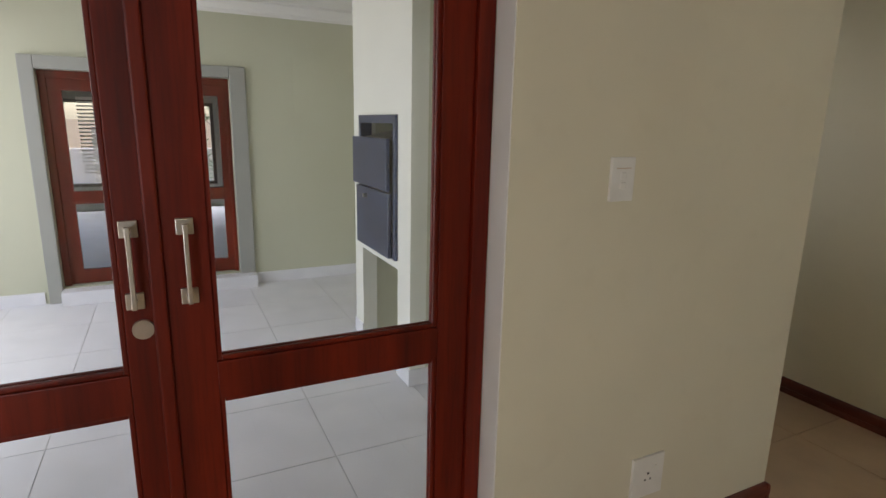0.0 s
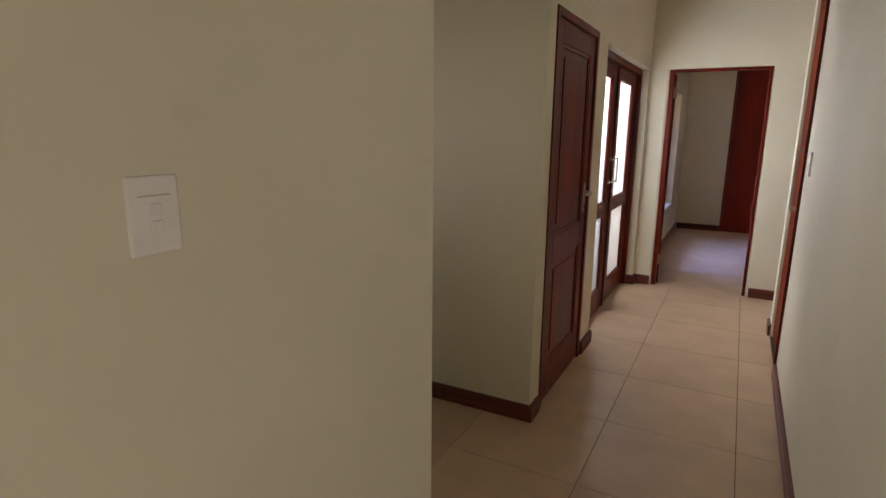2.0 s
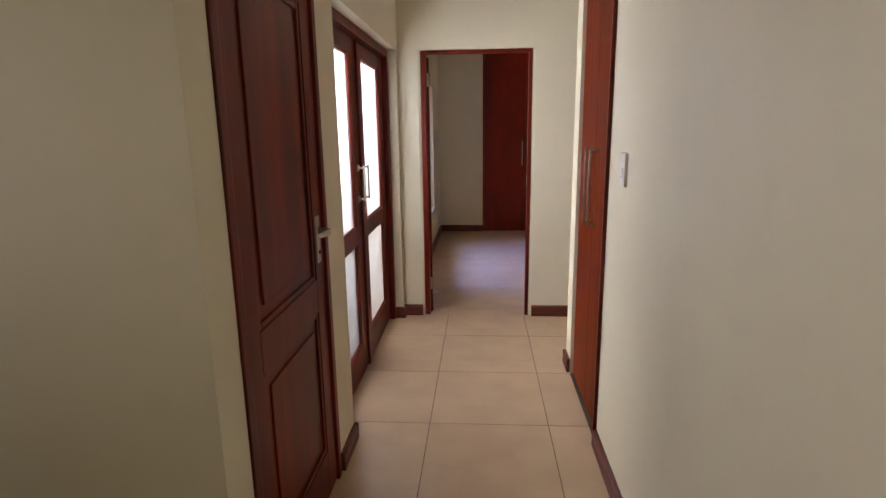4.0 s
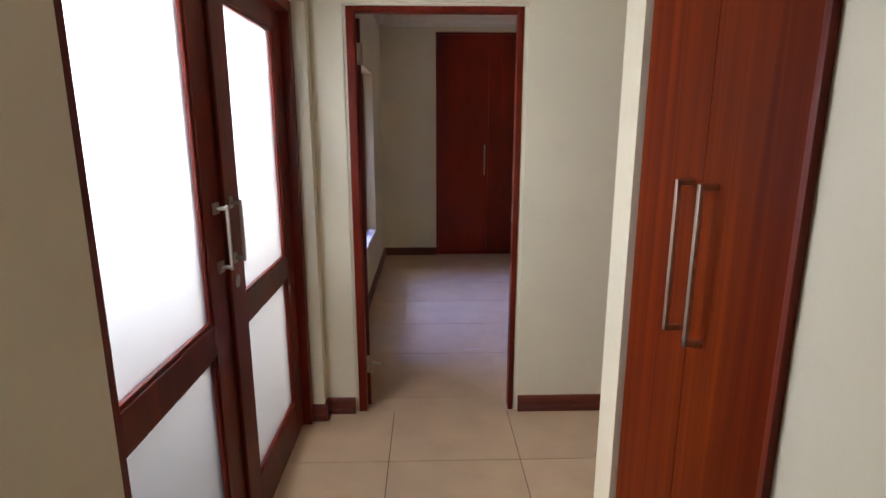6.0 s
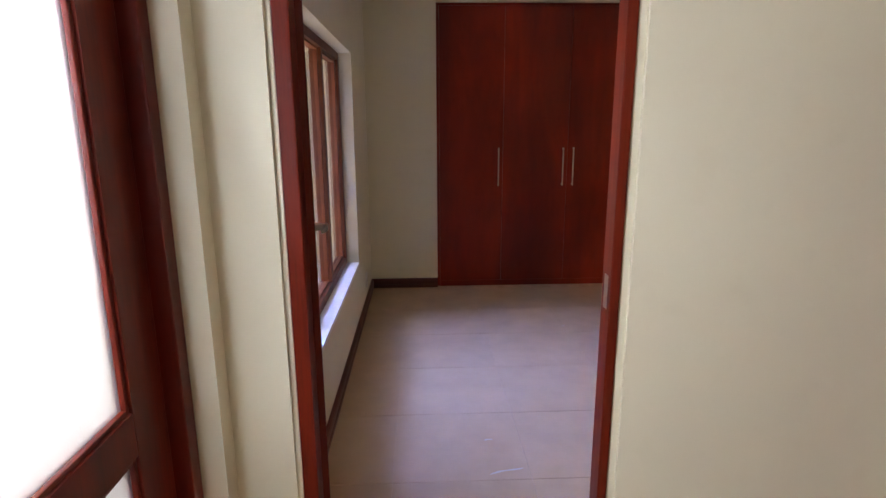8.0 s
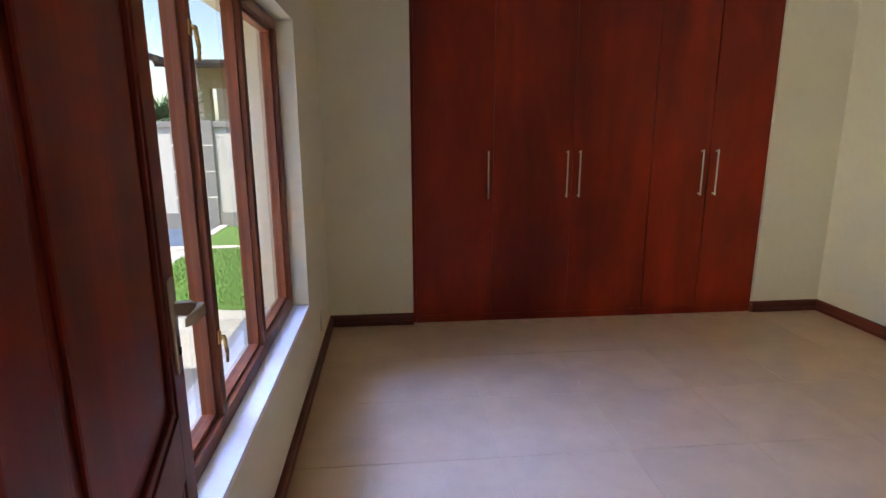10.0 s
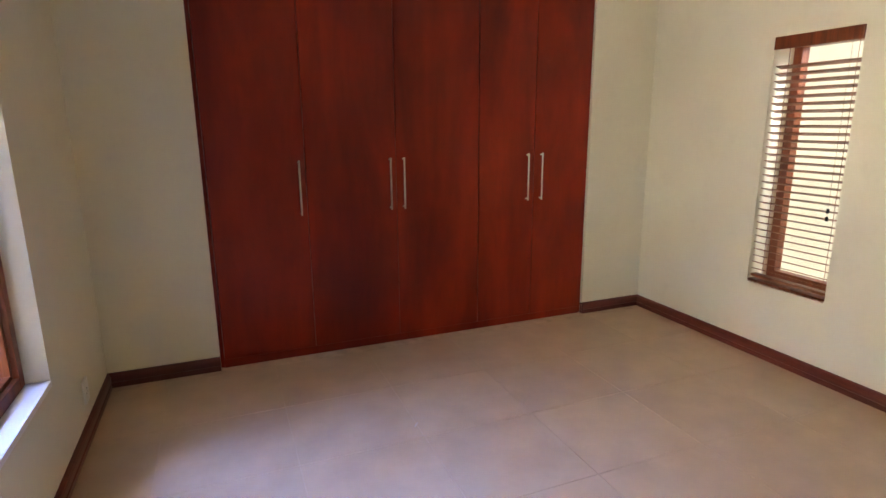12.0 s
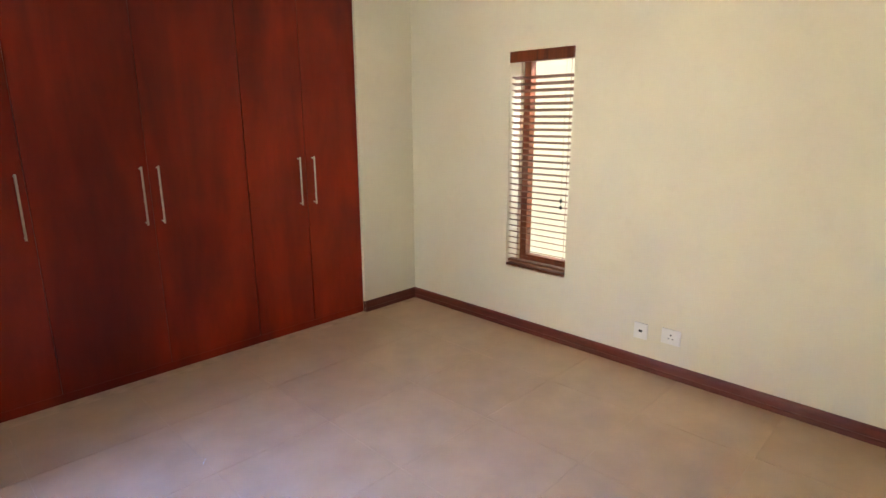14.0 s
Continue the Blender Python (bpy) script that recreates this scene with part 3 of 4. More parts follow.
# bedroom window: outer frame, two mullions, three lights
win = thing("window_bedroom", (-1.22, 7.8, 0.49), "varnished hardwood window with three clear panes", "window", kind="structure")
WX0, WX1 = -1.25, -1.175
y0, y1, z0, z1 = WIN
for b in ((y0, y0 + 0.05, z0, z1), (y1 - 0.05, y1, z0, z1), (y0 + 0.05, y1 - 0.05, z1 - 0.05, z1), (y0 + 0.05, y1 - 0.05, z0, z0 + 0.055)):
    part("window_frame", box(WX0, WX1, *b, bevel=0.004), WINDOW_WOOD, win)
for m0, m1 in ((7.40, 7.44), (8.0, 8.045)):
    part("mullion", box(WX0, WX1, m0, m1, z0 + 0.055, z1 - 0.05, bevel=0.004), WINDOW_WOOD, win)
for n, (p, q) in enumerate(((y0 + 0.05, 7.40), (7.44, 8.0), (8.045, y1 - 0.05))):
    r, s = z0 + 0.055, z1 - 0.05
    w = 0.018 if n != 1 else 0.012
    sash = part("sash", boxes((WX0 + 0.008, WX1 - 0.02, p, p + w, r, s), (WX0 + 0.008, WX1 - 0.02, q - w, q, r, s), (WX0 + 0.008, WX1 - 0.02, p + w, q - w, r, r + w), (WX0 + 0.008, WX1 - 0.02, p + w, q - w, s - w, s), bevel=0.003), WINDOW_WOOD, win)
    g = part("glass_pane", box(-1.223, -1.218, p + w - 0.005, q - w + 0.005, r + w - 0.005, s - w + 0.005), CLEAR_GLASS, sash)
    g.visible_shadow = False
for y, z in ((7.418, 0.80), (7.418, 1.72)):
    bm = boxes((WX1 - 0.002, WX1 + 0.005, y - 0.012, y + 0.012, z - 0.012, z + 0.03), bevel=0.002)
    rod((WX1 + 0.004, y, z + 0.01), (WX1 + 0.018, y, z + 0.008), 0.007, bm=bm)
    rod((WX1 + 0.016, y, z + 0.012), (WX1 + 0.020, y + 0.006, z - 0.045), 0.0065, bm=bm)
    rod((WX1 + 0.020, y + 0.006, z - 0.045), (WX1 + 0.016, y + 0.012, z - 0.08), 0.0055, bm=bm)
    part("window_catch", bm, BRASS, win, "brass casement catch", True)
solid("window_sill", box(-1.175, BX0 + 0.004, y0 + 0.002, y1 - 0.002, z0 - 0.02, z0 + 0.006, bevel=0.003), WHITE_PAINT, "white painted inner window sill", "sill")

# narrow window with the blind
slot = thing("window_narrow", (2.95, 8.425, 0.485), "narrow hardwood window behind a slatted blind", "window", kind="structure")
y0, y1, z0, z1 = SLOT
for b in ((y0, y0 + 0.055, z0, z1), (y1 - 0.055, y1, z0, z1), (y0 + 0.055, y1 - 0.055, z1 - 0.055, z1), (y0 + 0.055, y1 - 0.055, z0, z0 + 0.055)):
    part("window_frame", box(2.955, 3.02, *b, bevel=0.004), WINDOW_WOOD, slot)
g = part("glass_pane", box(2.986, 2.990, y0 + 0.05, y1 - 0.05, z0 + 0.05, z1 - 0.05), CLEAR_GLASS, slot)
g.visible_shadow = False
bm = boxes((2.937, 2.956, 8.205, 8.225, 1.02, 1.06), bevel=0.002)
rod((2.937, 8.215, 1.04), (2.918, 8.21, 0.96), 0.006, bm=bm)
part("window_catch", bm, BRASS, slot, "dark brass catch")
solid("window_sill_narrow", box(2.785, 2.955, y0 + 0.002, y1 - 0.002, z0 - 0.012, z0 + 0.012, bevel=0.003), WINDOW_WOOD, "narrow varnished timber sill", "sill")

blind = thing("venetian_blind", (2.815, 8.425, 0.52), "reddish wooden venetian blind lowered with open slats", "blind")
part("valance", box(2.775, 2.795, y0 + 0.003, y1 - 0.003, z1 - 0.075, z1 - 0.003, bevel=0.004), WINDOW_WOOD, blind, "flat wooden valance")
part("head_rail", box(2.80, 2.85, y0 + 0.008, y1 - 0.008, z1 - 0.05, z1 - 0.008), BLIND_WOOD, blind)
slat_me = None
count = 30
for i in range(count):
    z = 0.56 + i * (1.815 - 0.56) / (count - 1)
    if slat_me is None:
        bm = box(-0.024, 0.024, y0 + 0.008 - 8.425, y1 - 0.008 - 8.425, -0.0026, 0.0026, bevel=0.0)
        bmesh.ops.rotate(bm, matrix=Matrix.Rotation(radians(17), 3, "Y"), verts=bm.verts)
        slat_me = mesh_from(bm, "slat", BLIND_WOOD)
    s = new("slat", slat_me)
    s.parent = blind
    s.location = (2.825 - 2.815, 0, z - 0.52)
part("bottom_rail", box(2.80, 2.85, y0 + 0.008, y1 - 0.008, 0.512, 0.53, bevel=0.003), BLIND_WOOD, blind)
for y in (y0 + 0.03, y1 - 0.09):
    part("ladder_cord", boxes((2.80, 2.802, y - 0.0015, y + 0.0015, 0.52, 1.93), (2.848, 2.85, y - 0.0015, y + 0.0015, 0.52, 1.93)), BLIND_WOOD, blind)
for dz in (0.0, -0.045):
    part("cord_tassel", rod((2.79, y0 + 0.06, 0.99 + dz), (2.79, y0 + 0.06, 1.015 + dz), 0.008, 8), DARK, blind, "small dark cord tassel")
part("pull_cord", boxes((2.789, 2.791, y0 + 0.0595, y0 + 0.0605, 0.97, 1.93)), BLIND_WOOD, blind)


# ---------- built-in cupboards ----------
def bar_pull(parent, axis, face, a, z0, z1, out=-1, material=STEEL, r=0.006, reach=0.034):
    """A straight round bar on two posts."""
    bm = bmesh.new()

    def p(d, z):
        return (face + out * d, a, z) if axis == "x" else (a, face + out * d, z)
    for z in (z0 + 0.012, z1 - 0.012):
        rod(p(0, z), p(reach, z), r * 0.8, 10, bm)
    rod(p(reach, z0), p(reach, z1), r, 12, bm)
    return bm


ward = thing("wardrobe", (0.88, 9.95, 0), "built-in dark red veneered wardrobe with five doors", "wardrobe")
for q in ((-0.474, -0.452, 9.712, 10.38, 0, 2.50), (2.207, 2.229, 9.712, 10.38, 0, 2.50)):
    part("side_panel", box(*q), WARDROBE_WOOD, ward)
for q in ((-0.452, 2.207, 9.712, 10.38, 2.478, 2.50), (-0.452, 2.207, 9.735, 10.38, 0, 0.05)):
    part("top_panel" if q[5] > 1 else "base_panel", box(*q), WARDROBE_WOOD, ward)
part("back_panel", box(-0.452, 2.207, 10.365, 10.38, 0.05, 2.478), WARDROBE_WOOD, ward)
for q in ((1.306, 1.326, 9.735, 10.36, 0.05, 2.478), (0.70, 0.716, 9.735, 10.36, 0.05, 2.478)):
    part("divider", box(*q), WARDROBE_WOOD, ward)
part("plinth", box(-0.45, 2.205, 9.7045, 9.734, 0.0, 0.0535), WARDROBE_WOOD, ward)
EDGES = (-0.450, 0.122, 0.710, 1.313, 1.760, 2.206)
for i, hx in enumerate((0.080, 0.664, 0.757, 1.697, 1.812)):
    gap = 0.0035 if i > 2 else 0.0012
    dr = part("door", box(EDGES[i] + gap, EDGES[i + 1] - (0.0035 if i > 1 else 0.0012), 9.703, 9.722, 0.055, 2.475, bevel=0.0015), WARDROBE_WOOD, ward)
    part("handle", bar_pull(dr, "y", 9.703, hx, 0.945, 1.285), STEEL, dr, "slim brushed steel bar handle")

cup = thing("corridor_cupboard", (0.4, 4.53, 0), "built-in orange-brown veneered cupboard with two doors", "cupboard")
part("carcass", boxes((0.088, 0.70, 4.162, 4.180, 0, 2.495), (0.088, 0.70, 4.922, 4.940, 0, 2.495), (0.088, 0.70, 4.180, 4.922, 2.477, 2.495), (0.10, 0.70, 4.180, 4.922, 0, 0.03), (0.685, 0.70, 4.180, 4.922, 0.03, 2.477)), SAPELE, cup)
part("edge_strip", box(0.033, 0.0495, 4.142, 4.158, 0.0, 2.495, bevel=0.001), MAHOGANY, cup, "dark mahogany edge strip")
for p, q, hy in ((4.168, 4.5455, 4.480), (4.5485, 4.930, 4.592)):
    dr = part("door", box(0.068, 0.086, p, q, 0.012, 2.474, bevel=0.0015), SAPELE, cup)
    bm = boxes((0.026, 0.036, hy - 0.007, hy + 0.007, 1.005, 1.385), (0.026, 0.068, hy - 0.007, hy + 0.007, 1.373, 1.387), (0.026, 0.068, hy - 0.007, hy + 0.007, 1.003, 1.017), bevel=0.0015)
    part("handle", bm, STEEL, dr, "long square steel bar handle")


# ---------- switches and sockets ----------
def wall_plate(name, label, axis, face, out, a0, a1, z0, z1, marks, category, standing=0.011):
    """A bevelled plate on a wall; marks: (offset along, height from the middle, half width, half height, part name)."""
    ca, cz = (a0 + a1) / 2, (z0 + z1) / 2
    at = (face, ca, cz) if axis == "x" else (ca, face, cz)
    ob = thing(name, at, label, category)

    def b(p, q, r, s, d0, d1, bev):
        t = sorted((face + out * d0, face + out * d1))
        return box(*t, p, q, r, s, bevel=bev) if axis == "x" else box(p, q, *t, r, s, bevel=bev)
    plate = part("plate", b(a0, a1, z0, z1, 0, standing, 0.003), WHITE_PLASTIC, ob)
    for da, dz, hw, hh, nm, mat, d in marks:
        part(nm, b(ca + da - hw, ca + da + hw, cz + dz - hh, cz + dz + hh, standing - 0.002, standing + d, min(hw, hh) * 0.3), mat, plate)
    return ob


SWITCH = [(0, 0.032, 0.028, 0.0012, "cover_line", PALE_GROUT, 0.0006), (0.0, 0.010, 0.011, 0.010, "rocker", WHITE_PLASTIC, 0.004), (0.0, -0.018, 0.011, 0.010, "rocker", WHITE_PLASTIC, 0.004)]
wall_plate("light_switch", "white two-rocker light switch on the cream wall", "x", -1.115, 1, 0.838, 0.926, 1.294, 1.421, SWITCH, "light switch")
wall_plate("light_switch", "white light switch on the wall beside the cupboard", "x", 0.05, -1, 3.850, 3.925, 1.268, 1.395, [(0, -0.028, 0.030, 0.001, "cover_line", PALE_GROUT, 0.0006), (0.0, -0.006, 0.010, 0.012, "rocker", WHITE_PLASTIC, 0.004)], "light switch")
HOLES = [(-0.012, -0.012, 0.004, 0.004, "socket_hole", DARK, 0.0004), (0.012, -0.012, 0.004, 0.004, "socket_hole", DARK, 0.0004), (0.0, 0.012, 0.005, 0.005, "socket_hole", DARK, 0.0004), (0.032, 0.03, 0.006, 0.008, "rocker", WHITE_PLASTIC, 0.003)]
wall_plate("power_socket", "white power socket low on the cream wall", "x", -1.115, 1, 1.050, 1.195, 0.245, 0.40, HOLES, "socket")
wall_plate("power_socket", "white power socket low on the bedroom wall", "x", BX1, -1, 7.355, 7.47, 0.215, 0.31, HOLES, "socket")
wall_plate("aerial_socket", "small white aerial socket with a dark hole", "x", BX1, -1, 7.558, 7.645, 0.20, 0.303, [(0, 0, 0.013, 0.008, "jack", DARK, 0.0005)], "socket")
wall_plate("power_socket", "small white socket under the window", "x", BX0, 1, 9.12, 9.20, 0.17, 0.29, HOLES[:3], "socket")

# ceiling downlight in the bedroom
lamp = thing("downlight", (0.05, 9.15, CEIL), "small recessed ceiling downlight with white rim", "ceiling light")
bm = bmesh.new()
bmesh.ops.create_cone(bm, cap_ends=True, segments=28, radius1=0.045, radius2=0.05, depth=0.012)
bmesh.ops.translate(bm, vec=(0.05, 9.15, CEIL - 0.006), verts=bm.verts)
part("rim", bm, WHITE_PLASTIC, lamp)
bm = bmesh.new()
bmesh.ops.create_cone(bm, cap_ends=True, segments=24, radius1=0.026, radius2=0.026, depth=0.004)
bmesh.ops.translate(bm, vec=(0.05, 9.15, CEIL - 0.0135), verts=bm.verts)
part("lens", bm, LENS_GLARE, lamp, "lamp lens with glare put in as emission")

# ---------- patio beyond the clear doors ----------
solid("wall_patio_west", pierced("x", -5.4, -5.2, -2.9, 1.62, 0, 2.5, [(-1.14, 0.24, 0.12, 1.85)]), PATIO_PAINT, "pale green-cream patio wall with glazed doors", "wall")
solid("wall_patio_north", pierced("y", 1.62, 1.70, -5.4, -1.345, 0, 2.5), PATIO_PAINT, "pale green-cream patio wall", "wall")
solid("wall_patio_east_skin", pierced("x", -1.352, -1.345, -2.9, 1.62, 0, 2.5, [(-1.18, 0.502, 0, 2.06)]), PATIO_PAINT, "pale green-cream patio wall skin", "wall")
solid("ceiling_patio", boxes((-5.4, -1.352, -2.9, 1.70, 2.488, 2.60)), CEILING_PAINT, "white patio ceiling", "ceiling")
for a, b, o in (((-5.2, -2.9), (-5.2, -1.27), (1, 0)), ((-5.2, 0.39), (-5.2, 1.62), (1, 0)), ((-5.2, 1.62), (-3.78, 1.62), (0, -1))):
    bm = profile_run([(0, 0), (0.012, 0), (0.012, 0.095), (0.009, 0.10), (0, 0.10)], (*a, 0), (*b, 0), (*o, 0))
    solid("baseboard", bm, PATIO_TILE, "pale tiled patio skirting", "skirting", "patio skirtings")
sur = thing("door_surround", (-5.19, -0.45, 0), "raised grey plaster surround of the patio doors", "door surround", kind="structure")
for p, q, r, s in ((-1.24, -1.14, 0.0, 1.95), (0.24, 0.375, 0.0, 1.95), (-1.14, 0.24, 1.85, 1.95)):
    part("surround_band", box(-5.2, -5.165, p, q, r, s, bevel=0.008), GREY_PAINT, sur)
solid("door_step", box(-5.2, -5.05, -1.14, 0.375, 0, 0.115, bevel=0.006), PATIO_TILE, "pale tiled step below the patio doors", "step")
fd3 = thing("door_far_patio", (-5.28, -0.45, 0.12), "mahogany double doors with clear panes across the patio", "door", kind="structure")
for p, q, r, s in ((-1.138, -1.085, 0.122, 1.848), (0.203, 0.238, 0.122, 1.848), (-1.085, 0.203, 1.79, 1.848)):
    part("door_frame", box(-5.33, -5.25, p, q, r, s, bevel=0.004), MAHOGANY, fd3)
for p, q, st in ((-1.085, -0.453, 0.09), (-0.447, 0.203, 0.055)):
    leaf = part("door_leaf", box(-5.315, -5.27, p, p + 0.09, 0.13, 1.79), MAHOGANY, fd3)
    part("stile", box(-5.315, -5.27, q - st, q, 0.13, 1.79), MAHOGANY, leaf)
    for r, s in ((0.13, 0.245), (0.80, 0.905), (1.70, 1.79)):
        part("rail", box(-5.315, -5.27, p + 0.09, q - st, r, s), MAHOGANY, leaf)
    for r, s in ((0.245, 0.80), (0.905, 1.70)):
        g = part("glass_pane", box(-5.295, -5.290, p + 0.085, q - st + 0.005, r - 0.005, s + 0.005), CLEAR_GLASS, leaf)
        g.visible_shadow = False

# built-in barbecue: plastered block, steel firebox, open wood store below
braai = thing("built_in_barbecue", (-3.15, 1.24, 0), "white plastered built-in barbecue with charcoal steel doors", "barbecue", kind="")
bm = pierced("y", 0.88, 0.98, -3.665, -2.66, 0, 2.48, [(-3.50, -2.85, 0.0, 0.66), (-3.51, -2.85, 0.71, 1.55)])
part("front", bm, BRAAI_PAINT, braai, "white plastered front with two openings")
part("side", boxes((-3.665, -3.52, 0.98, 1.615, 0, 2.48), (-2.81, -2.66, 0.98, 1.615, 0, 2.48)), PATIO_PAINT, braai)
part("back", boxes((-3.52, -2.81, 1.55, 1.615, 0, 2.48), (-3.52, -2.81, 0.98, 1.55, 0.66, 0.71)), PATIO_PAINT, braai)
for q in ((-2.85, -2.652, 0.872, 0.88, 0, 0.10), (-2.66, -2.652, 0.88, 1.615, 0, 0.10), (-3.673, -3.50, 0.872, 0.88, 0, 0.10)):
    part("plinth_tile", box(*q), PATIO_TILE, braai)
part("firebox_frame", boxes((-3.51, -3.47, 0.862, 0.94, 0.71, 1.55), (-2.89, -2.85, 0.862, 0.94, 0.71, 1.55), (-3.47, -2.89, 0.862, 0.94, 1.50, 1.55), (-3.47, -2.89, 0.862, 0.94, 0.71, 0.74), bevel=0.003), BRAAI_STEEL, braai, "charcoal steel frame")
part("firebox", boxes((-3.47, -2.89, 1.48, 1.50, 0.74, 1.50), (-3.47, -2.89, 0.94, 1.48, 0.74, 0.75)), DARK, braai, "dark inside of the firebox")
part("upper_door", box(-3.53, -2.90, 0.825, 0.850, 1.115, 1.415, bevel=0.004), BRAAI_STEEL, braai, "charcoal steel sliding door")
bm = box(-3.47, -2.89, 0.90, 1.30, 1.40, 1.415)
bmesh.ops.rotate(bm, cent=(-3.2, 0.90, 1.40), matrix=Matrix.Rotation(radians(12), 3, "X"), verts=bm.verts)
part("smoke_hood", bm, STEEL, braai, "pale sloping hood plate")
low = part("lower_door", box(-3.50, -2.90, 0.838, 0.861, 0.715, 1.10, bevel=0.004), BRAAI_STEEL, braai, "charcoal steel lower door")
part("knob", rod((-3.28, 0.838, 1.05), (-3.28, 0.812, 1.05), 0.014, 12), STEEL, low, "small steel knob")

# room across the patio
solid("floor_far_room", boxes((-9.6, -5.4, -2.4, 2.6, -0.05, 0.12)), PATIO_TILE, "pale floor of the far room", "floor")
solid("wall_far_room_west", pierced("x", -9.7, -9.6, -2.4, 2.6, 0, 2.5, [(-1.75, 0.42, 0.48, 1.75)]), GREY_PAINT, "grey wall of the far room with a window", "wall")
solid("wall_far_room_north", pierced("y", 2.6, 2.7, -9.7, -5.4, 0, 2.5), GREY_PAINT, "grey wall of the far room", "wall")
solid("wall_far_room_south", pierced("y", -2.5, -2.4, -9.7, -5.4, 0, 2.5), GREY_PAINT, "grey wall of the far room", "wall")
solid("ceiling_far_room", boxes((-9.7, -5.4, -2.5, 2.7, 2.5, 2.6)), CEILING_PAINT, "white ceiling of the far room", "ceiling")
fw = thing("window_far_room", (-9.65, -0.6, 0.48), "dark framed window across the far room", "window", kind="structure")
for p, q, r, s in ((-1.75, -1.70, 0.48, 1.75), (0.37, 0.42, 0.48, 1.75), (-0.72, -0.66, 0.53, 1.70), (0.02, 0.07, 0.53, 1.70), (-1.70, 0.37, 0.48, 0.53), (-1.70, 0.37, 1.70, 1.75)):
    part("window_frame", box(-9.68, -9.62, p, q, r, s), BLACK_PAINT, fw)

fb = thing("venetian_blind", (-9.58, -1.05, 0.7), "white venetian blind half across the far room window", "blind")
part("head_rail", box(-9.597, -9.56, -1.40, -0.72, 1.74, 1.78), WHITE_PLASTIC, fb)
far_slat = mesh_from(box(-0.012, 0.012, -0.34, 0.34, -0.012, 0.012), "slat", WHITE_PLASTIC)
for i in range(20):
    s = new("slat", far_slat)
    s.parent = fb
    s.location = (0, -0.01, i * 0.053)
part("cord", boxes((-9.568, -9.564, -1.2, -1.19, 0.70, 1.74), (-9.568, -9.564, -0.92, -0.91, 0.70, 1.74)), WHITE_PLASTIC, fb)

# ---------- outside ----------
solid("ground", boxes((-400, 400, -400, 400, -0.42, -0.14)), SOIL, "bare dry ground out to the horizon", "ground")
solid("paving", boxes((-9.0, -1.40, 6.4, 13.0, -0.14, -0.10)), PAVING, "pale concrete paving beside the house", "paving")
solid("paving_court", boxes((-9.0, -1.345, 4.15, 6.4, -0.14, -0.10)), PAVING, "pale paving outside the frosted doors", "paving")
solid("kerb", boxes((-9.0, -1.0, 13.0, 13.14, -0.14, -0.07), bevel=0.008), KERB, "pale concrete kerb strip", "kerb")
solid("kerb_lawn", boxes((-3.34, -3.22, 13.14, 14.7, -0.14, -0.06), bevel=0.008), KERB, "pale concrete kerb between driveway and grass", "kerb")
solid("lawn_strip", boxes((-3.22, 4.0, 13.14, 14.7, -0.14, -0.085)), GRASS, "strip of grass along the boundary wall", "lawn")
solid("driveway", boxes((-9.0, -3.34, 13.14, 14.7, -0.14, -0.105)), DRIVE, "blue-grey driveway strip along the boundary wall", "driveway")
solid("paving_east", boxes((3.04, 4.6, 2.0, 14.0, -0.14, -0.10)), PAVING, "pale concrete paving on the far side of the house", "paving")

# lawn with a rounded edge
bm = bmesh.new()
ring = []
for i in range(25):
    a = math.pi * (0.89 + 0.61 * i / 24)
    ring.append((-1.9 + 1.25 * math.cos(a), 12.3 + 1.85 * math.sin(a)))
ring += [(-1.42, 10.45), (3.0, 10.9), (3.0, 12.95), (-3.02, 12.95)]
top = [bm.verts.new((x, y, -0.075)) for x, y in ring]
low = [bm.verts.new((x, y, -0.14)) for x, y in ring]
bm.faces.new(top)
for i in range(len(ring)):
    j = (i + 1) % len(ring)
    bm.faces.new((top[i], low[i], low[j], top[j]))
bmesh.ops.recalc_face_normals(bm, faces=bm.faces)
lawn = solid("lawn", bm, GRASS, "small sunlit green lawn with a curved edge", "lawn", kind="structure")
rng = random.Random(5)
verts, faces = [], []
for _ in range(9000):
    x, y = rng.uniform(-3.15, 0.0), rng.uniform(10.45, 12.95)
    if x < -1.9 and ((x + 1.9) / 1.25) ** 2 + ((y - 12.3) / 1.85) ** 2 > 1:
        continue
    a, h, w = rng.uniform(0, 6.28), rng.uniform(0.02, 0.045), 0.006
    k = len(verts)
    verts += [(x - w * math.cos(a), y - w * math.sin(a), -0.076), (x + w * math.cos(a), y + w * math.sin(a), -0.076), (x + rng.uniform(-0.015, 0.015), y + rng.uniform(-0.015, 0.015), -0.075 + h)]
    faces.append((k, k + 1, k + 2))
me = bpy.data.meshes.new("grass")
me.from_pydata(verts, [], faces)
me.materials.append(GRASS)
tagged(new("grass", me), "short green grass blades of the lawn", "grass", kind="stuff")

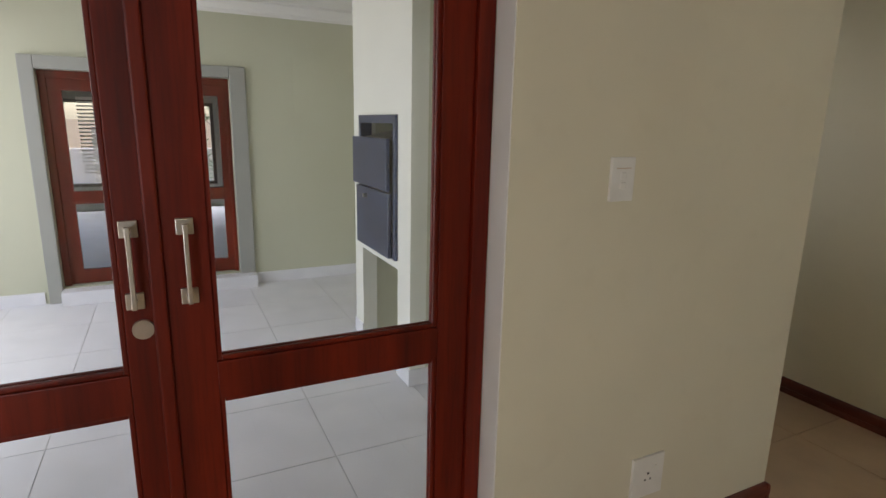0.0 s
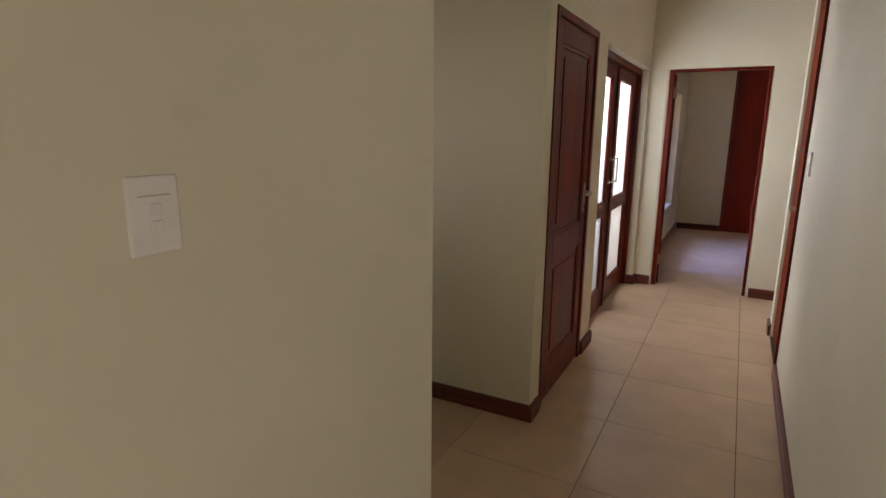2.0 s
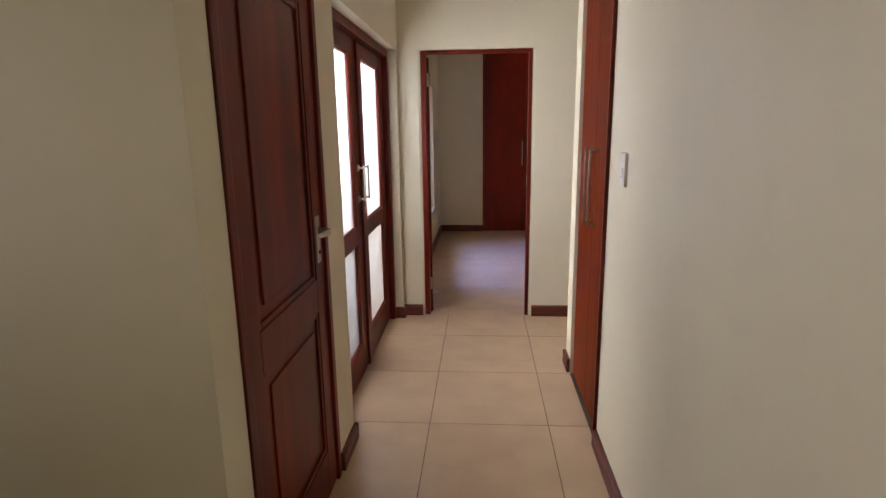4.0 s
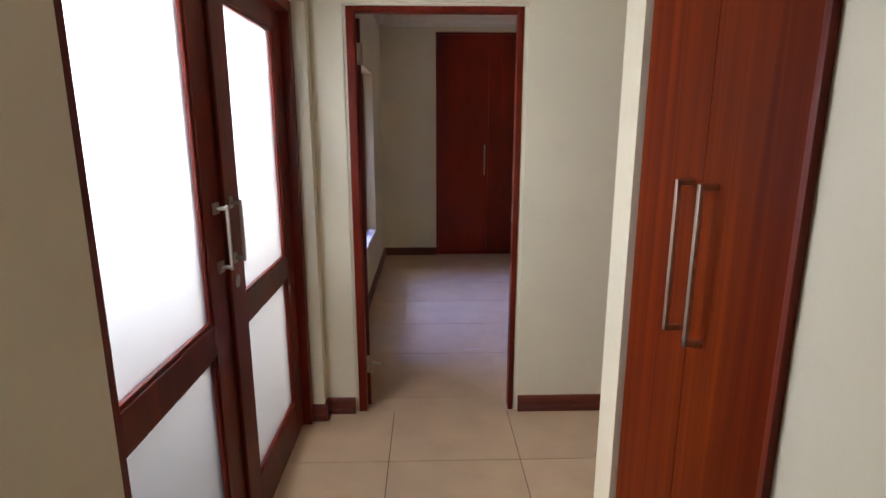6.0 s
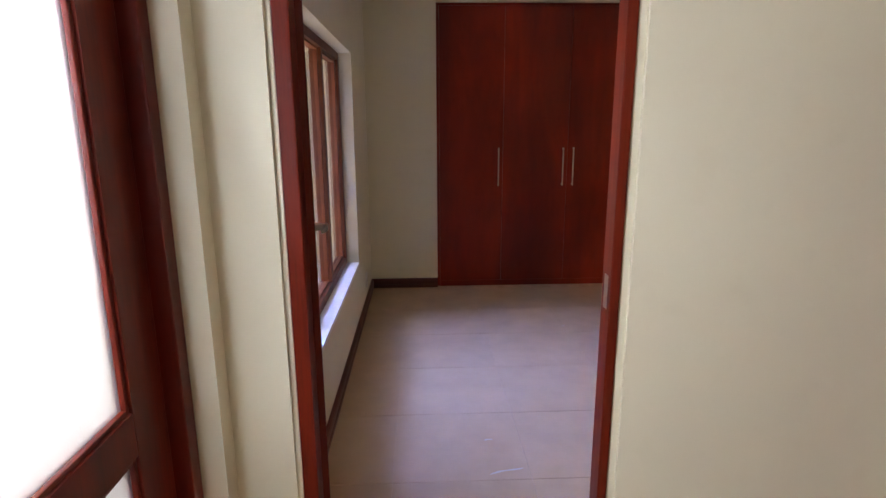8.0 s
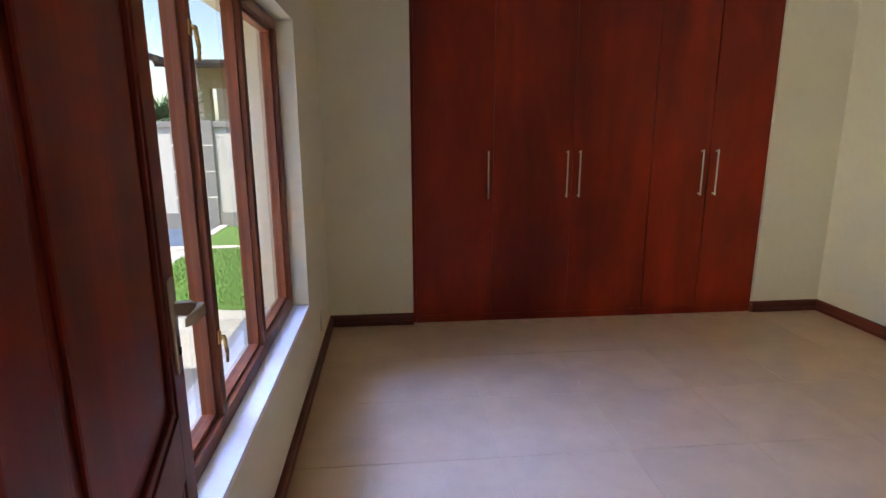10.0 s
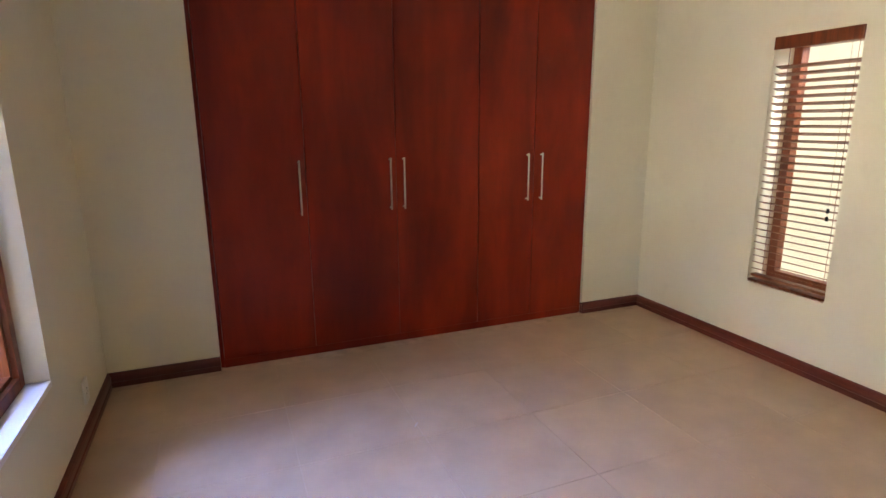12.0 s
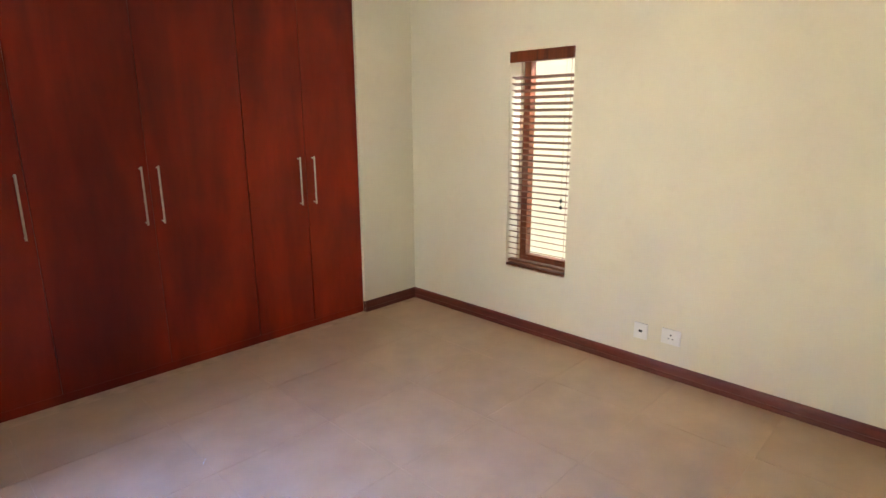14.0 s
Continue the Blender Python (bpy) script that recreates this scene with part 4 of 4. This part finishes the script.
# boundary wall with coping, plinth and a panelled grey pier
bw = thing("boundary_wall", (-3.0, 14.85, -0.14), "white boundary wall with grey plinth and coping", "wall", kind="structure")
part("wall_body", box(-14, 6, 14.75, 14.95, -0.14, 1.46), WALL_WHITE, bw)
part("plinth", box(-14, 6, 14.70, 14.75, -0.14, 0.14, bevel=0.006), WALL_GREY, bw)
part("coping", box(-14, 6, 14.70, 15.0, 1.46, 1.55, bevel=0.01), WALL_GREY, bw)
for x in (-9.2, -3.95, 1.3):
    part("pier", box(x, x + 0.62, 14.66, 15.04, -0.14, 1.56, bevel=0.008), WALL_GREY, bw)
    for z in (0.38, 0.78, 1.18):
        part("pier_groove", box(x - 0.002, x + 0.622, 14.655, 14.662, z, z + 0.022), WHITE_PAINT, bw)

# neighbouring house behind the wall
nb = thing("neighbour_house", (-4, 22, -0.14), "cream single-storey house with dark low roof behind the wall", "house", kind="structure")
part("wall", pierced("y", 21.0, 21.25, -5.9, 6.0, -0.14, 3.0, [(-5.2, -3.3, 0.3, 2.45)]), BEIGE_PAINT, nb)
part("porch_wall", boxes((-5.9, 6.0, 24.0, 24.2, -0.14, 3.0)), CREAM, nb)
roofm = bmesh.new()
for (a, b, c, d) in (((-6.2, 20.2, 3.05), (6.6, 20.2, 3.05), (6.6, 24.5, 3.4), (-6.2, 24.5, 3.4)),):
    q = [roofm.verts.new(p) for p in (a, b, c, d)] + [roofm.verts.new((p[0], p[1], p[2] - 0.16)) for p in (a, b, c, d)]
    for f in ((0, 1, 2, 3), (7, 6, 5, 4), (0, 4, 5, 1), (1, 5, 6, 2), (2, 6, 7, 3), (3, 7, 4, 0)):
        roofm.faces.new([q[i] for i in f])
bmesh.ops.recalc_face_normals(roofm, faces=roofm.faces)
part("roof", roofm, ROOF, nb)
part("gutter", box(-6.2, 6.6, 20.1, 20.22, 2.96, 3.06, bevel=0.02), BLACK_PAINT, nb)
wn2 = part("window", boxes((-4.3, -4.22, 23.9, 24.0, 1.0, 2.3), (-3.5, -3.42, 23.9, 24.0, 1.0, 2.3), (-4.22, -3.5, 23.9, 24.0, 2.22, 2.3), (-4.22, -3.5, 23.9, 24.0, 1.0, 1.08)), WINDOW_WOOD, nb)
part("pane", box(-4.22, -3.5, 23.94, 23.95, 1.08, 2.22), CLEAR_GLASS, wn2)

# dark timber carport roof
cp = thing("carport_roof", (-8.2, 17.2, 0), "dark timber carport roof on a pale post", "carport", kind="structure")
part("post", box(-7.55, -7.30, 16.5, 16.75, -0.14, 2.75, bevel=0.01), KERB, cp)
bm = boxes((-9.5, -5.65, 16.2, 16.32, 2.62, 2.80), (-9.5, -5.65, 17.6, 17.72, 2.62, 2.80), bevel=0.01)
bmesh.ops.rotate(bm, cent=(-5.4, 16, 2.7), matrix=Matrix.Rotation(radians(14), 3, "Y"), verts=bm.verts)
part("beam", bm, ROOF, cp)
bm = box(-9.5, -5.35, 15.9, 19.5, 2.80, 2.92, bevel=0.01)
bmesh.ops.rotate(bm, cent=(-5.4, 16, 2.7), matrix=Matrix.Rotation(radians(14), 3, "Y"), verts=bm.verts)
part("roof_sheet", bm, ROOF, cp)


def spiky_plant(x, y, z, r, blades, seed, group):
    """A rosette of long arching leaves on a short stem."""
    g = random.Random(seed)
    ob = thing("spiky_plant", (x, y, -0.14), "green spiky-leaved plant behind the boundary wall", "plant", group)
    part("stem", rod((x, y, -0.14), (x, y, z), 0.07, 8, None, 0.05), BARK, ob)
    bm = bmesh.new()
    for _ in range(blades):
        a, up, ln, w = g.uniform(0, 6.28), g.uniform(0.1, 1.4), g.uniform(0.6, 1.0) * r, 0.03 * r + 0.012
        prev = None
        for k in range(5):
            t = k / 4
            d = ln * t * math.cos(up) + 0.1 * t * t
            h = ln * t * math.sin(up) - 0.35 * ln * t * t
            hw = w * (1 - t) + 0.002
            c = Vector((x + d * math.cos(a), y + d * math.sin(a), z + h))
            s = Vector((-math.sin(a), math.cos(a), 0)) * hw
            cur = (bm.verts.new(c - s), bm.verts.new(c + s))
            if prev:
                bm.faces.new((prev[0], prev[1], cur[1], cur[0]))
            prev = cur
    part("leaves", bm, LEAF, ob)


for i, (x, y, z, r) in enumerate(((-4.95, 15.6, 1.62, 1.1), (-5.5, 15.7, 1.5, 1.1), (-4.05, 15.65, 1.62, 1.0), (-4.5, 15.9, 1.5, 1.1), (-6.1, 15.75, 1.6, 1.1))):
    spiky_plant(x, y, z, r, 90, i, "plants behind the boundary wall")


def tree(name, x, y, seed, lean, height, label):
    """A tapered, leaning trunk with limbs and a loose crown of small leaves."""
    g = random.Random(seed)
    ob = thing(name, (x, y, -0.14), label, "tree")
    bm = bmesh.new()
    pts = [Vector((x, y, -0.14))]
    for k in range(1, 7):
        pts.append(Vector((x + lean * k / 6 + g.uniform(-0.11, 0.11), y + g.uniform(-0.08, 0.08), height * 0.62 * k / 6)))
    for k in range(6):
        rod(pts[k], pts[k + 1], 0.09 - 0.008 * k, 10, bm, 0.09 - 0.008 * (k + 1))
    tips = []
    for _ in range(9):
        s = pts[g.randint(4, 6)]
        e = s + Vector((g.uniform(-1.2, 1.2), g.uniform(-1.0, 1.0), g.uniform(0.5, 1.5)))
        rod(s, e, 0.05, 6, bm, 0.02)
        tips.append(e)
    part("trunk", bm, BARK, ob, "pale bare leaning trunk and limbs")
    v, f = [], []
    for e in tips:
        for _ in range(220):
            c = e + Vector((g.gauss(0, 0.42), g.gauss(0, 0.42), g.gauss(0.1, 0.3)))
            n = Vector((g.uniform(-1, 1), g.uniform(-1, 1), g.uniform(-1, 1))).normalized()
            u = n.orthogonal().normalized() * g.uniform(0.03, 0.07)
            w = n.cross(u) * 0.5
            k = len(v)
            v += [tuple(c - u), tuple(c + w), tuple(c + u), tuple(c - w)]
            f.append((k, k + 1, k + 2, k + 3))
    me = bpy.data.meshes.new("crown")
    me.from_pydata([(p[0] - x, p[1] - y, p[2] + 0.14) for p in v], [], f)
    me.materials.append(LEAF)
    cr = new("crown", me)
    cr.parent = ob


tree("garden_tree", -3.75, 16.4, 3, -0.75, 8.6, "pale-barked leaning tree behind the boundary wall")

# garden outside the far room
solid("garden_screen_wall", boxes((-16.2, -16.0, -6, 8, -0.14, 0.75)), WHITE_PAINT, "pale garden wall beyond the far window", "wall")
fence = thing("slatted_fence", (-13.5, 0.0, -0.14), "pale slatted fence in the garden", "fence", kind="structure")
for y in (-1.6, -0.7, 0.2):
    part("post", box(-13.55, -13.47, y - 0.04, y + 0.04, -0.14, 1.3), KERB, fence)
for i in range(8):
    part("slat", box(-13.47, -13.45, -1.65, 0.25, 0.05 + i * 0.15, 0.14 + i * 0.15), KERB, fence)
for i, (x, y) in enumerate(((-12.4, 1.6), (-12.6, 0.75), (-14.5, 0.4))):
    spiky_plant(x, y, 0.3, 0.9, 60, 20 + i, "garden plants")
tree("garden_tree", -14.3, -0.5, 14, -0.2, 2.5, "leafy sunlit garden tree beyond the far window")
tree("garden_tree", -14.6, 1.0, 11, 0.3, 2.6, "leafy sunlit garden tree beyond the far window")
solid("boundary_wall_east", boxes((4.6, 4.8, 2, 14, -0.14, 2.2)), CREAM, "cream boundary wall on the far side", "wall")

# ---------- floors and their tiles ----------
floor = solid("floor", boxes((-1.345, 3.0, -3.0, 1.0, -0.14, -0.004), (-2.5, 0.71, 1.0, 6.0, -0.14, -0.004), (-1.345, -1.09, 6.0, 6.05, -0.14, -0.004)), GROUT, "beige tiled floor of lounge and corridor", "floor")
floor_bed = solid("floor_bedroom", boxes((BX0, BX1, 6.0, 10.4, -0.14, -0.002)), PALE_GROUT, "beige tiled bedroom floor", "floor")
floor_patio = solid("floor_patio", boxes((-5.4, -1.345, -2.9, 1.70, -0.14, -0.004)), GREY_GROUT, "pale grey tiled patio floor", "floor")
TILE_MESH = {}


def lay(parent, rect, xs, ys, joint, material):
    """Tiles on the grid of joints xs, ys, cut to the rectangle; cut edges reach the rectangle's side."""
    rx0, rx1, ry0, ry1 = rect
    for i in range(len(xs) - 1):
        for k in range(len(ys) - 1):
            x0, x1, y0, y1 = xs[i] + joint / 2, xs[i + 1] - joint / 2, ys[k] + joint / 2, ys[k + 1] - joint / 2
            x0, x1, y0, y1 = max(x0, rx0), min(x1, rx1), max(y0, ry0), min(y1, ry1)
            if x1 - x0 < 0.004 or y1 - y0 < 0.004:
                continue
            key = (round(x1 - x0, 4), round(y1 - y0, 4), material.name)
            if key not in TILE_MESH:
                TILE_MESH[key] = mesh_from(box(-(x1 - x0) / 2, (x1 - x0) / 2, -(y1 - y0) / 2, (y1 - y0) / 2, -0.008, 0), "tile", material)
            t = new("tile", TILE_MESH[key])
            t.parent = parent
            t.location = ((x0 + x1) / 2, (y0 + y1) / 2, 0)


XS = [-0.762 + 0.609 * n for n in range(-3, 8)]
YS = [4.93 + 0.6165 * n for n in range(-13, 2)] + [6.158]
lay(floor, (-1.345, 3.0, -3.0, 1.0), XS, YS, 0.004, FLOOR_TILE)
lay(floor, (-1.345, 0.05, 1.0, 1.82), XS, YS, 0.004, FLOOR_TILE)
lay(floor, (-2.5, 0.05, 1.82, 2.88), XS, YS, 0.004, FLOOR_TILE)
lay(floor, (-1.345, 0.05, 2.88, 5.10), XS, YS, 0.004, FLOOR_TILE)
lay(floor, (-1.345, 0.71, 5.10, 6.0), XS, YS, 0.004, FLOOR_TILE)
XB = [-0.762 - 0.6 + 0.602 * n for n in range(0, 8)]
YB = [6.155] + [6.775 + 0.567 * n for n in range(0, 6)]
lay(floor_bed, (-0.95, -0.12, 6.0, 6.155), XS, [5.5, 6.156], 0.004, FLOOR_TILE)
lay(floor_bed, (BX0, BX1, 6.155, 9.73), XB, YB, 0.003, FLOOR_TILE)
lay(floor_patio, (-5.2, -1.345, -2.9, 1.62), [-5.75 + 0.6 * n for n in range(9)], [-3.3 + 0.6 * n for n in range(10)], 0.005, PATIO_TILE)

# pale scuffs on the bedroom floor
for p, q, w in (((-0.335, 6.815), (-0.185, 6.86), 0.014), ((-0.33, 7.08), (-0.295, 7.095), 0.012), ((0.43, 8.58), (0.455, 8.62), 0.006)):
    bm = bmesh.new()
    n = Vector((p[1] - q[1], q[0] - p[0], 0)).normalized() * w
    pts = []
    for i in range(9):
        t = i / 8
        m = Vector((p[0] + (q[0] - p[0]) * t, p[1] + (q[1] - p[1]) * t, 0.0006)) + n * 0.4 * math.sin(5 * t)
        h = n * (0.12 + 0.5 * math.sin(math.pi * t) * (0.6 + 0.4 * math.sin(9 * t)))
        pts.append((bm.verts.new(m - h), bm.verts.new(m + h)))
    for a, b in zip(pts, pts[1:]):
        bm.faces.new((a[0], b[0], b[1], a[1]))
    bmesh.ops.recalc_face_normals(bm, faces=bm.faces)
    bmesh.ops.solidify(bm, geom=bm.faces[:], thickness=0.0005)
    solid("floor_scuff", bm, KERB, "pale chalky scuff mark on the floor tiles", "scuff mark")
